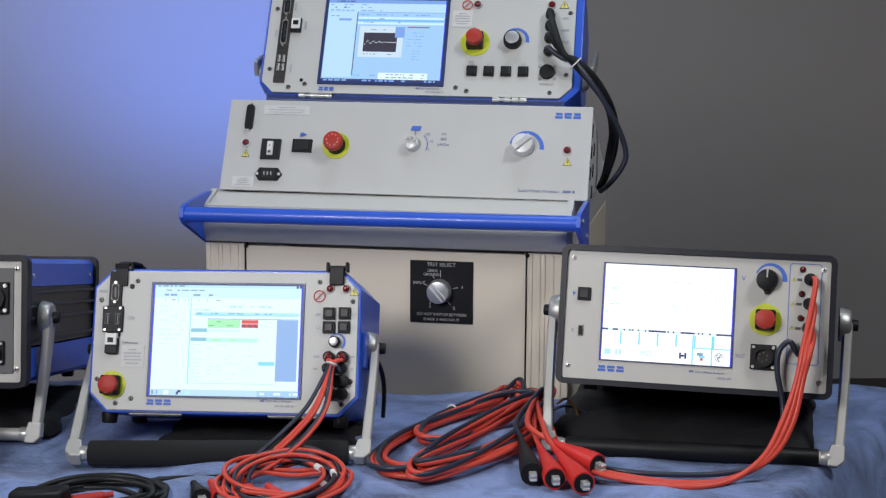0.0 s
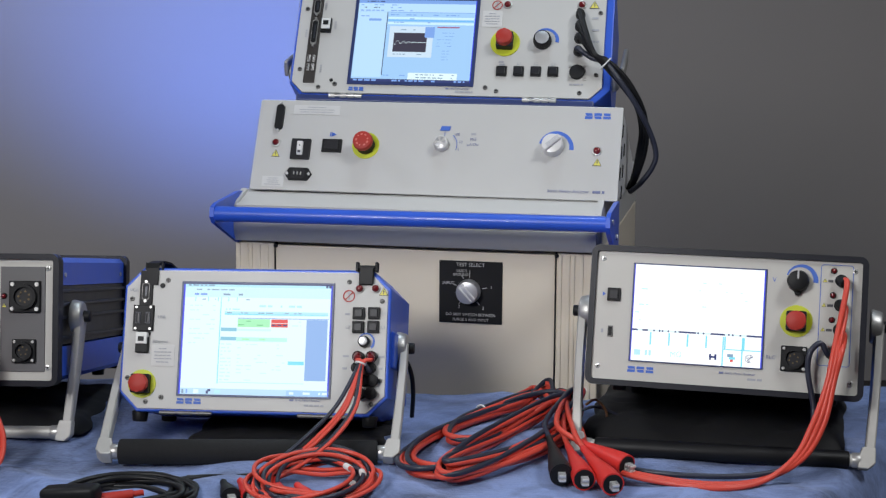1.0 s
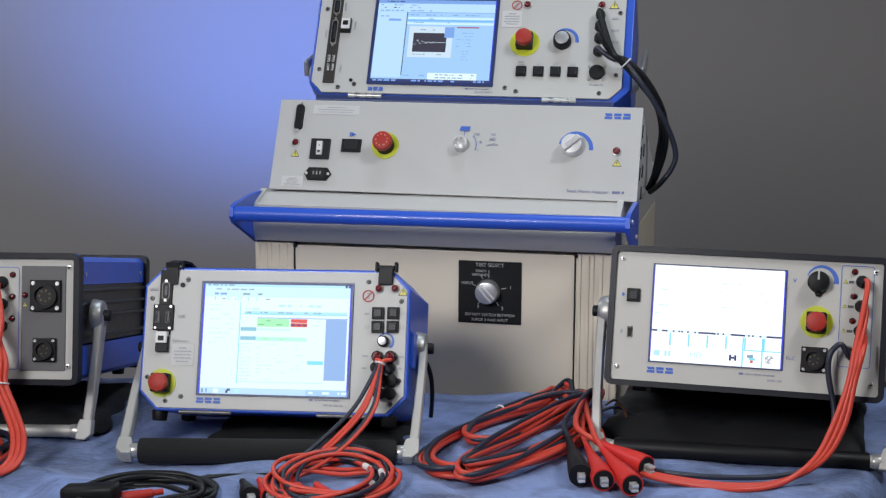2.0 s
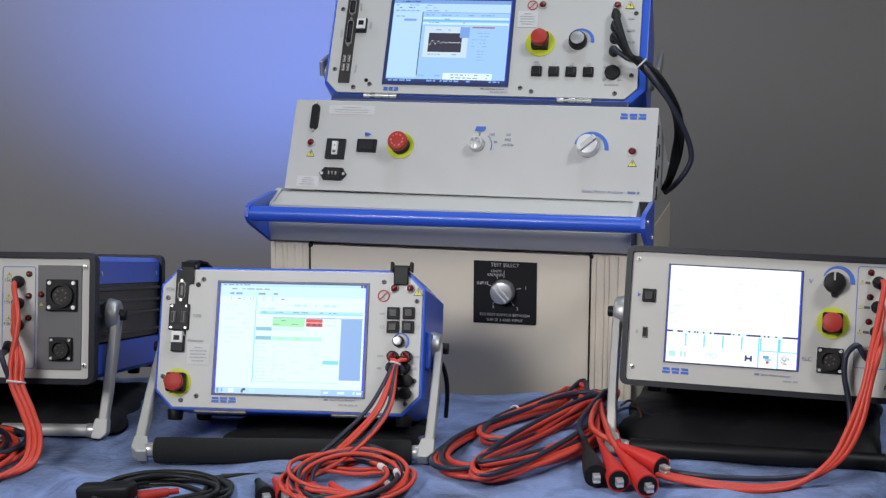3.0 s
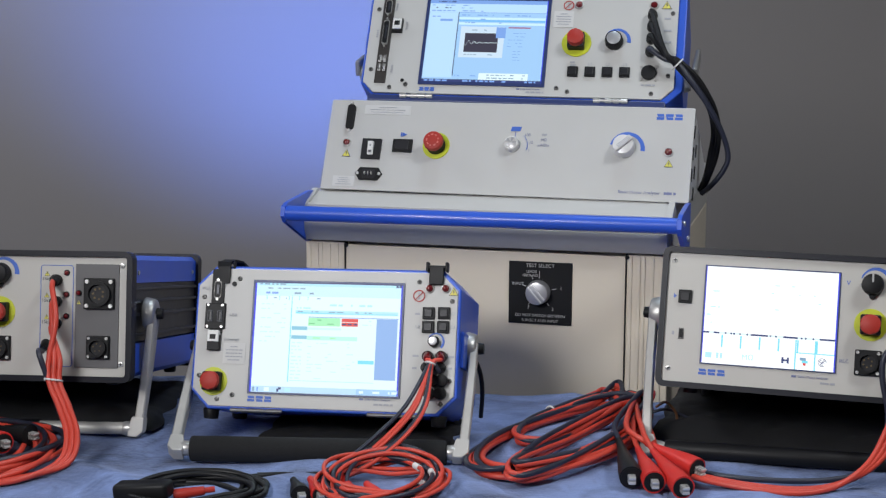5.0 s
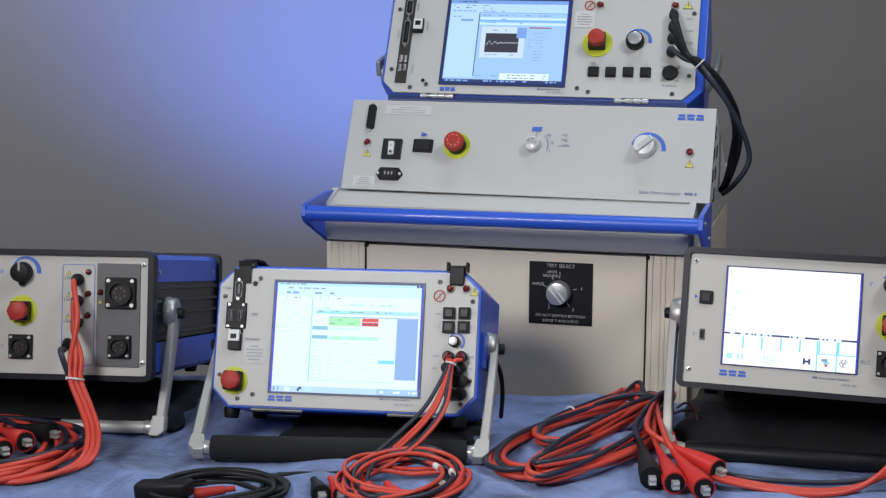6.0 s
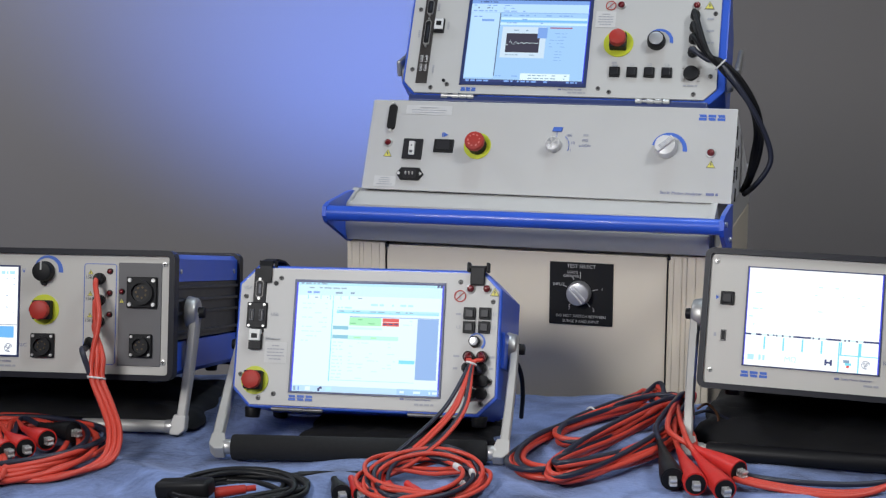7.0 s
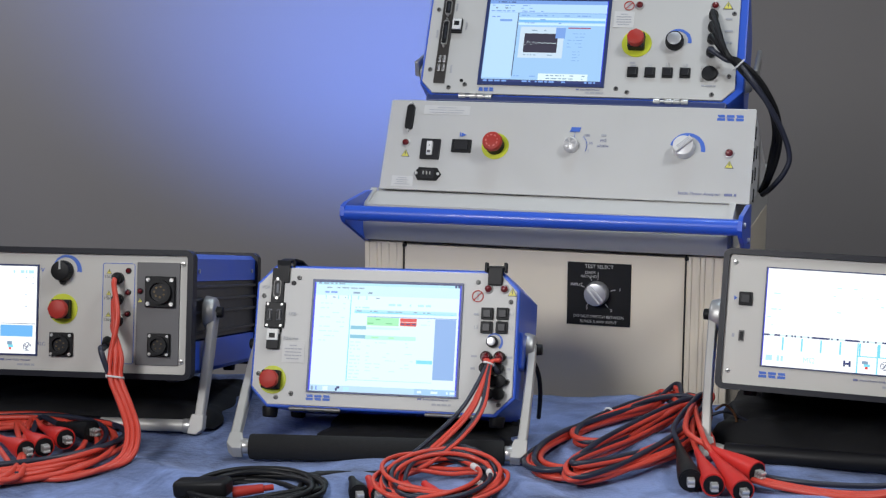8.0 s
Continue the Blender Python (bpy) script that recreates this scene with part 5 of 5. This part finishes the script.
    for u, w in ((-0.259, 0.083), (-0.294, 0.020), (-0.254, -0.060), (-0.234, 0.040)):
        bars(p, u, w, (0.004, 0.004, 0.004, 0.004), 0.0024, INK_GREY)
    # touch screen
    fr, pane, rows = display(p, -0.1890, 0.0580, -0.0870, 0.1010, G_TOPBLUE, BLUE_DARK, 0.0065)
    pane("title_bar", 0, 1, 0, 0.045, G_MIDBLUE)
    rows(0.03, 0.22, 0.008, 0.040, 1, G_NAVY, 3, 0.7, 40, 0.35)
    pane("menu_bar", 0, 1, 0.047, 0.150, G_TOPPALE)
    rows(0.02, 0.34, 0.052, 0.080, 1, G_MIDBLUE, 3, 0.6, 41, 0.35)
    rows(0.03, 0.18, 0.084, 0.112, 1, G_NAVY, 3, 0.6, 43, 0.35)
    rows(0.27, 0.40, 0.084, 0.112, 1, G_MIDBLUE, 3, 0.6, 60, 0.30)
    rows(0.02, 0.22, 0.120, 0.148, 1, G_MIDBLUE, 3, 0.8, 61, 0.45)
    rows(0.28, 0.46, 0.120, 0.148, 1, G_MIDBLUE, 3, 0.6, 62, 0.40)
    pane("tab_line", 0.262, 1.0, 0.150, 0.156, G_MIDBLUE, 2)
    pane("tree_pane", 0.005, 0.25, 0.155, 0.945, G_TOPPALE)
    rows(0.03, 0.10, 0.185, 0.225, 1, G_MIDBLUE, 3, 0.8, 63, 0.3)
    pane("tree_mark", 0.10, 0.205, 0.235, 0.262, G_MIDBLUE, 2)
    pane("divider", 0.250, 0.257, 0.15, 0.92, G_NAVY)
    rows(0.28, 0.9, 0.165, 0.205, 1, G_MIDBLUE, 2, 0.35, 42, 0.3)
    pane("list_bar", 0.262, 0.985, 0.210, 0.238, G_FAINT)
    pane("list_bar", 0.262, 0.985, 0.244, 0.262, G_SKY)
    pane("list_bar", 0.262, 0.985, 0.275, 0.302, G_FAINT)
    rows(0.29, 0.62, 0.212, 0.300, 2, G_MIDBLUE, 4, 0.35, 64, 0.25)
    pane("edge_glow", 0.991, 1.0, 0.0, 1.0, G_BORDER, 2)
    pane("plot_sheet", 0.285, 0.655, 0.325, 0.700, G_SHEET, 2)
    pane("plot_field", 0.325, 0.605, 0.405, 0.635, G_DARK, 3)
    bm = B()
    pts = []
    for i in range(61):
        f = i / 60
        pts.append((f, 0.34 * math.exp(-3.0 * f) * math.cos(36 * f + 2.0)))
    for (f0, a0), (f1, a1) in zip(pts, pts[1:]):
        x0, x1 = -0.1890 + 0.247 * (0.33 + 0.27 * f0), -0.1890 + 0.247 * (0.33 + 0.27 * f1)
        z0, z1 = 0.1010 - 0.188 * (0.52 - 0.10 * a0), 0.1010 - 0.188 * (0.52 - 0.10 * a1)
        vs = [bm.verts.new((x, -0.00125, z)) for x, z in ((x0, z0 - 0.0005), (x1, z1 - 0.0005), (x1, z1 + 0.0005), (x0, z0 + 0.0005))]
        bm.faces.new(vs)
    part("waveform", bm, G_WHITE, fr, "pale decaying wave trace")
    pane("legend_tab", 0.585, 0.665, 0.33, 0.46, G_MIDBLUE, 4)
    pane("list_head", 0.685, 0.87, 0.325, 0.340, G_MAROON, 3)
    rows(0.69, 0.86, 0.38, 0.58, 5, G_MIDBLUE, 3, 0.5, 44, 0.16)
    rows(0.74, 0.80, 0.60, 0.74, 4, G_MIDBLUE, 3, 0.7, 65, 0.16)
    rows(0.27, 0.46, 0.905, 0.935, 1, G_MIDBLUE, 3, 0.6, 66, 0.35)
    rows(0.33, 0.62, 0.65, 0.68, 1, G_GREY, 4, 0.6, 45)
    rows(0.38, 0.56, 0.35, 0.385, 1, G_GREY, 4, 0.8, 46)
    pane("message_box", 0.475, 0.885, 0.885, 0.965, G_WHITE, 3)
    rows(0.54, 0.86, 0.89, 0.96, 2, G_GREY, 4, 0.8, 47)
    pane("taskbar", 0, 1, 0.965, 1.0, G_NAVY, 2)
    rows(0.02, 0.98, 0.968, 0.996, 1, G_MIDBLUE, 3, 0.35, 48, 0.7)
    return p


BLACK_BROWN = material("dark_bronze_plate", (0.035, 0.030, 0.027), 0.45, vary=0.1)
build_trolley()
build_console()
TOP_UNIT = build_top()


# ---- leads ----
def lead(p, name, pts, r, mat, n=10, label="", seg=10):
    inv = p.matrix_world.inverted()
    return part(name, tube(B(), [inv @ Vector(q) for q in pts], r, seg, n), mat, p, label, smooth=True)


def loops(rng, cx, cy, a, b, turn, z, count, start, per=14, lift=0.0, jitter=0.010, stack=0.010, back=0.0, grow=0.0):
    """Points of a cable coiled on the table: count turns of an uneven oval, turned by degrees; lift raises its far end."""
    out = []
    ct, st = math.cos(radians(turn)), math.sin(radians(turn))
    k = [rng.uniform(-1, 1) for _ in range(6)]
    total = int(per * count)
    for i in range(total + 1):
        ang = radians(start) + 2 * math.pi * i / per
        f = i / total
        s = 1 + jitter * (k[0] * math.sin(2 * ang + k[1] * 3) + k[2] * math.sin(3 * ang * 0.5 + k[3] * 3)) / max(a, b) + grow * (f - 0.5)
        u, v = a * s * math.cos(ang), b * s * math.sin(ang)
        x, y = cx + u * ct - v * st + jitter * 0.6 * k[4], cy + u * st + v * ct + jitter * 0.6 * k[5]
        zz = z + stack * (0.5 + 0.5 * math.sin(ang * 1.5 + k[1] * 4)) + lift * max(0.0, u / a) ** 2 + back * max(0.0, v / b)
        out.append((x, y, zz))
    return out


def boot(p, base, tip, mat, r0=0.0055, r1=0.0145, label="", jaw=True):
    """A flared rubber boot with the metal jaws of a test clip in its mouth."""
    inv = p.matrix_world.inverted()
    a, b = inv @ Vector(base), inv @ Vector(tip)
    d = (b - a).normalized()
    L = (b - a).length

    def rad(f):
        return r0 + (r1 - r0) * (3 * f * f - 2 * f ** 3)
    bm = tube(B(), [a + d * L * k / 10 for k in range(11)], r1, 20, 3, True, rad)
    c = part("clip_boot", bm, mat, p, label, smooth=True)
    if jaw:
        side = d.cross(Vector((0, 0, 1))).normalized()
        up = side.cross(d).normalized()
        part("mouth", rod(B(), b - d * 0.002, b + d * 0.0006, r1 * 0.86, seg=20), BLACK, c)
        for s in (-1, 1):
            bm = box(B(), 0, 0, 0, 0.0105, 0.020, 0.0035, 0.001)
            m = Matrix((side, d, up)).transposed().to_4x4()
            m.translation = b + d * 0.006 + up * s * 0.0038
            bmesh.ops.transform(bm, matrix=m, verts=bm.verts)
            part("jaw", bm, CHROME, c, "bright steel jaw")
        for k in range(3):
            bm = box(B(), 0, 0, 0, 0.0112, 0.002, 0.0115)
            m = Matrix((side, d, up)).transposed().to_4x4()
            m.translation = b + d * (0.002 + 0.005 * k)
            bmesh.ops.transform(bm, matrix=m, verts=bm.verts)
            part("jaw_tooth", bm, STEEL, c)
    return c


def cable_tie(p, place, axis, r, tail=True):
    inv = p.matrix_world.inverted()
    c = inv @ Vector(place)
    d = Vector(axis).normalized()
    side = d.cross(Vector((0.1, 0.2, 1))).normalized()
    up = side.cross(d)
    pts = [c + r * (math.cos(2 * math.pi * k / 16) * side + math.sin(2 * math.pi * k / 16) * up) for k in range(17)]
    t = part("cable_tie", tube(B(), pts, 0.0017, 6, 3), NYLON, p, "white nylon cable tie", smooth=True)
    if tail:
        part("tie_head", box(B(), *(c - side * r), 0.005, 0.005, 0.005, 0.001), NYLON, t)


def jack_place(p_name, u, w, out=0.012):
    return bpy.data.objects[p_name].matrix_world @ Vector((u, -out, w))


def build_right_leads():
    p = thing("test_leads", pose(0.16, 2.55, TOP + 0.006), "coiled red and dark test leads with red clips", "test leads", "leads on the cloth")
    rng = random.Random(11)
    tips = [((0.284, 2.480, 0.782), (0.291, 2.330, 0.775), CABLE_RED), ((0.304, 2.450, 0.788), (0.331, 2.305, 0.775), CABLE_RED),
            ((0.298, 2.480, 0.792), (0.364, 2.388, 0.778), CABLE_RED), ((0.256, 2.510, 0.788), (0.259, 2.352, 0.775), CABLE_DARK)]
    for i, w in enumerate((0.0774, 0.0384, -0.0005, -0.0392)):
        red = i < 3
        mat = CABLE_RED if red else CABLE_DARK
        s = jack_place("winding_tester", 0.1776 if red else 0.166, w, 0.010)
        o = (i - 1) * 0.0098
        out = s + (Vector((0.002, -0.022, -0.006)) if red else Vector((-0.008, -0.010, 0.003)))
        if red:
            down = [(0.688 + o * 0.5, 2.398 - 0.004 * i, 0.955), (0.676 + o * 0.6, 2.384, 0.905 + 0.004 * i), (0.655 + o * 0.9, 2.366, 0.850), (0.622 + o * 0.7, 2.350, 0.800), (0.563 + o * 0.2, 2.334 + o * 0.5, 0.770), (0.493, 2.326 + o * 1.1, 0.764), (0.413, 2.352 + o * 1.0, 0.766), (0.352, 2.400 + o, 0.768), (0.318, 2.480 + o, 0.772), (0.310, 2.580, 0.784 + 0.004 * i)]
        else:
            down = [(0.672, 2.432, 0.962), (0.655, 2.428, 0.948), (0.652, 2.424, 0.915), (0.660, 2.412, 0.860), (0.650, 2.392, 0.812), (0.618, 2.376, 0.780), (0.560, 2.372, 0.767), (0.480, 2.378, 0.764), (0.400, 2.402, 0.764), (0.345, 2.450, 0.766), (0.318, 2.560, 0.775)]
        part_loops = loops(rng, 0.187, 2.676, 0.145, 0.052, 53, 0.764 + 0.003 * i, 1, 5, lift=0.026, jitter=0.008, stack=0.010, grow=0.16)
        part_loops += loops(rng, 0.172, 2.572, 0.218, 0.096, 55, 0.7615 + 0.003 * i, 2, 5, lift=0.024, jitter=0.009, stack=0.012, grow=0.10)[1:]
        part_loops += loops(rng, 0.196, 2.528, 0.206, 0.040, 56, 0.766 + 0.004 * i, 2, 5, lift=0.024, jitter=0.007, stack=0.018, grow=0.16)[1:]
        base, tip, bm_ = tips[i]
        bd = (Vector(tip) - Vector(base)).normalized()
        end = [(0.300, 2.665, 0.808 + 0.004 * i), tuple(Vector(base) - bd * 0.05 + Vector((0, 0, 0.010))), tuple(Vector(base) + bd * 0.004)]
        lead(p, "red_lead" if red else "dark_lead", [tuple(s), tuple(out)] + down + part_loops + end, 0.0046, mat, 8)
        part("lead_plug", rod(B(), p.matrix_world.inverted() @ (s + Vector((0, 0.006, 0.001))), p.matrix_world.inverted() @ (s + Vector((0.001, -0.014, -0.003))), 0.0085, 0.0065, 18, 0.001), BLACK, p, smooth=True)
        boot(p, base, tip, BOOT if red else BLACK, label="red rubber clip boot" if red else "black rubber clip boot", r1=0.0180)
    lead(p, "brown_wire", [(0.330, 2.630, 0.812), (0.348, 2.632, 0.820), (0.366, 2.630, 0.798), (0.362, 2.628, 0.766)], 0.0022, BROWN, 8)
    lead(p, "thin_lead", [(0.325, 2.640, 0.800), (0.352, 2.638, 0.806), (0.392, 2.632, 0.790), (0.420, 2.630, 0.775)], 0.0026, CABLE_DARK, 8)
    cable_tie(p, (0.158, 2.716, 0.776), (0.75, 0.65, 0.05), 0.013)


def build_middle_leads():
    p = thing("test_leads", pose(-0.13, 2.37, TOP + 0.006), "coiled red and dark test leads plugged into the chamfered tester", "test leads", "leads on the cloth")
    rng = random.Random(5)
    inv = p.matrix_world.inverted()
    for i, (u, w) in enumerate(((0.1738, -0.0246), (0.196, -0.024), (0.1725, -0.0429), (0.1947, -0.0423), (0.196, -0.024))):
        red = i in (0, 1, 4)
        s = jack_place("motor_tester", u, w, 0.010)
        o = (-0.007, 0.000, -0.024, 0.016, 0.021)[i]
        knot = jack_place("motor_tester", 0.1835, -0.0400, 0.030) + Vector((o * 0.12, 0, 0))
        mid = [tuple(s + Vector((0.0, -0.012, -0.003))), tuple(knot), (-0.070 + o * 0.7, 2.440, 0.862), (-0.106 + o, 2.400, 0.825), (-0.150 + o, 2.362, 0.796), (-0.200 + o * 0.8, 2.318, 0.776)]
        ring = loops(rng, -0.119, 2.312, 0.084, 0.064, 42, 0.7615 + 0.004 * i, 3.0, 195, lift=0.010, jitter=0.014, stack=0.012, back=0.020, grow=-0.26)
        tail = [(-0.175 + 0.012 * i, 2.262, 0.768), (-0.150 + 0.02 * i, 2.225, 0.764)]
        lead(p, "red_lead" if red else "dark_lead", [tuple(s)] + mid + ring + tail, 0.0034, CABLE_RED if red else CABLE_DARK, 8)
        if i < 4:
            part("lead_plug", rod(B(), inv @ (s + Vector((0, 0.004, 0.0))), inv @ (s + Vector((0, -0.012, -0.003))), 0.0075, 0.0060, 18, 0.001), RED_GLASS if red else BLACK, p, smooth=True)
        # sleeves that mark the lead, on its own coil
        k, mat = i + 16, WARN if i == 1 else NYLON
        a, d = Vector(ring[k]), (Vector(ring[k + 1]) - Vector(ring[k - 1])).normalized()
        part("lead_marker", rod(B(), inv @ (a - d * 0.008), inv @ (a + d * 0.008), 0.0050, seg=14), mat, p, "yellow sleeve marking a lead" if mat is WARN else "white sleeve marking a lead", smooth=True)
    cable_tie(p, jack_place("motor_tester", 0.184, -0.038, 0.034), (0.3, 0.4, 0.9), 0.008, False)
    boot(p, (-0.226, 2.322, 0.778), (-0.206, 2.262, 0.773), BOOT, label="red rubber clip boot", r1=0.013)
    boot(p, (-0.176, 2.322, 0.780), (-0.160, 2.258, 0.774), BOOT, label="red rubber clip boot", r1=0.012)
    boot(p, (-0.140, 2.300, 0.778), (-0.122, 2.262, 0.772), BOOT, label="red rubber clip boot", r1=0.011)
    boot(p, (-0.252, 2.325, 0.775), (-0.234, 2.262, 0.772), BLACK, label="black rubber clip boot", r1=0.015)


def build_left_leads():
    p = thing("test_leads", pose(-0.83, 2.47, TOP + 0.006), "coiled red and dark test leads with clips beside the tester", "test leads", "leads on the cloth")
    rng = random.Random(8)
    tips = [((-0.838, 2.465, 0.787), (-0.777, 2.404, 0.786), BOOT), ((-0.806, 2.495, 0.789), (-0.754, 2.424, 0.786), BOOT), ((-0.788, 2.525, 0.789), (-0.731, 2.462, 0.789), BOOT), ((-0.768, 2.545, 0.790), (-0.700, 2.505, 0.790), BLACK)]
    for i, w in enumerate((0.0594, 0.0234, -0.0127, -0.0475)):
        red = i < 3
        s = jack_place("surge_tester", 0.0085 if red else -0.006, w, 0.010)
        o = (i - 1) * 0.0085
        down = [tuple(s + Vector((0.001, -0.022, -0.006)))]
        if i < 1:
            down += [(-0.660, 2.535, 0.975)]
        if red:
            down += [(-0.660 + o, 2.518, 0.915), (-0.658 + o, 2.505, 0.880), (-0.636 + o, 2.480, 0.842), (-0.617 + o, 2.448, 0.808), (-0.618 + o, 2.416, 0.778), (-0.645 + o, 2.382 + o, 0.766), (-0.705, 2.345 + o, 0.762)]
        else:
            down += [(-0.684, 2.515, 0.925), (-0.668, 2.508, 0.880), (-0.652, 2.495, 0.845), (-0.642, 2.500, 0.810), (-0.640, 2.540, 0.775), (-0.66, 2.48, 0.766), (-0.705, 2.40, 0.764)]
        ring = loops(rng, -0.835, 2.465, 0.190, 0.140, 8, 0.7605 + 0.0035 * i, 3 if red else 2, 285, lift=0.006, jitter=0.022, stack=0.010, back=0.006, grow=0.22)
        base, tip, bmat = tips[i]
        bd = (Vector(tip) - Vector(base)).normalized()
        lead(p, "red_lead" if red else "dark_lead", [tuple(s)] + down + ring + [tuple(Vector(base) - bd * 0.05), tuple(Vector(base) + bd * 0.004)], 0.0046, CABLE_RED if red else CABLE_DARK, 8)
        part("lead_plug", rod(B(), p.matrix_world.inverted() @ (s + Vector((0, 0.006, 0.001))), p.matrix_world.inverted() @ (s + Vector((0.001, -0.014, -0.003))), 0.0085, 0.0065, 18, 0.001), BLACK, p, smooth=True)
        boot(p, base, tip, bmat, label="red rubber clip boot" if bmat is BOOT else "black rubber clip boot", r1=0.0175)
    cable_tie(p, (-0.6585, 2.506, 0.882), (0.1, 0.3, 1), 0.0135)


def build_black_coil():
    p = thing("sensor_cable", pose(-0.40, 2.32, TOP + 0.006), "coiled black sensor cable with a black clamp and red plug", "cable", "leads on the cloth")
    rng = random.Random(3)
    for i in range(4):
        ring = loops(rng, -0.398, 2.266, 0.090, 0.066, 5, 0.7605 + 0.0035 * i, 2.8, 160 + 40 * i, jitter=0.022, stack=0.008, back=0.004, grow=0.32)
        lead(p, "black_cable", ring, 0.0043, CABLE_BLACK, 8)
    inv = p.matrix_world.inverted()
    bm = box(B(), 0, 0, 0, 0.085, 0.034, 0.026, 0.007, seg=3)
    bmesh.ops.transform(bm, matrix=inv @ pose(-0.462, 2.246, 0.783, 0, -6, -12), verts=bm.verts)
    part("clamp", bm, BLACK, p, "black plastic sensor clamp", smooth=True)
    part("plug", rod(B(), inv @ Vector((-0.420, 2.252, 0.774)), inv @ Vector((-0.375, 2.262, 0.778)), 0.0085, 0.0065, 18, 0.001), RED, p, "red plug", smooth=True)
    part("plug_tip", rod(B(), inv @ Vector((-0.375, 2.262, 0.778)), inv @ Vector((-0.361, 2.266, 0.779)), 0.0045, seg=14), RED, p, smooth=True)
    lead(p, "grey_cable", [(-0.345, 2.350, 0.768), (-0.29, 2.378, 0.766), (-0.25, 2.378, 0.766), (-0.21, 2.384, 0.766), (-0.17, 2.38, 0.767)], 0.0048, CABLE_BLACK, 8)
    for x in (-0.300, -0.262, -0.195):
        part("heat_shrink", rod(B(), inv @ Vector((x - 0.014, 2.381, 0.7645)), inv @ Vector((x + 0.014, 2.381, 0.7645)), 0.0046, seg=14), RIBBED, p, smooth=True)


def build_top_leads():
    p = thing("test_leads", pose(0.40, 3.12, 1.30), "four black leads plugged into the large analyzer and tied together", "test leads")
    for i, w in enumerate((0.0687, 0.0419, 0.0157, -0.0130)):
        s = TOP_UNIT.matrix_world @ Vector((0.2718, -0.004, w))
        o1 = TOP_UNIT.matrix_world @ Vector((0.2718, -0.022, w - 0.001))
        k = (-1.0, 0.0, 1.0, 0.0)[i]
        pts = [tuple(s), tuple(o1), (0.398 + 0.003 * k, 3.142 + 0.004 * i, 1.402 - 0.006 * i), (0.423 + 0.003 * k, 3.140 + 0.003 * k, 1.375 + 0.004 * k)]
        if i < 3:
            pts += [(0.460 + 0.005 * k, 3.142, 1.338 + 0.005 * k), (0.493 + 0.005 * k, 3.146, 1.288), (0.504 + 0.005 * k, 3.148, 1.240), (0.500 + 0.006 * k, 3.148, 1.195), (0.489 + 0.003 * k, 3.148, 1.150), (0.482 + 0.002 * k, 3.175, 1.120)]
        else:
            pts += [(0.452, 3.128, 1.338), (0.482, 3.126, 1.295), (0.512, 3.126, 1.240), (0.526, 3.128, 1.195), (0.518, 3.130, 1.165), (0.497, 3.136, 1.135), (0.482, 3.165, 1.115)]
        lead(p, "black_lead", pts, 0.0055, CABLE_DARK if i == 3 else CABLE_BLACK, 10)
        inv = p.matrix_world.inverted()
        part("lead_plug", rod(B(), inv @ s, inv @ (s + (o1 - s) * 0.95), 0.0105, 0.0085, 20, 0.002), BLACK, p, smooth=True)
    cable_tie(p, (0.423, 3.140, 1.374), (0.7, -0.1, -0.7), 0.0135)


build_right_leads()
build_middle_leads()
build_left_leads()
build_black_coil()
build_top_leads()
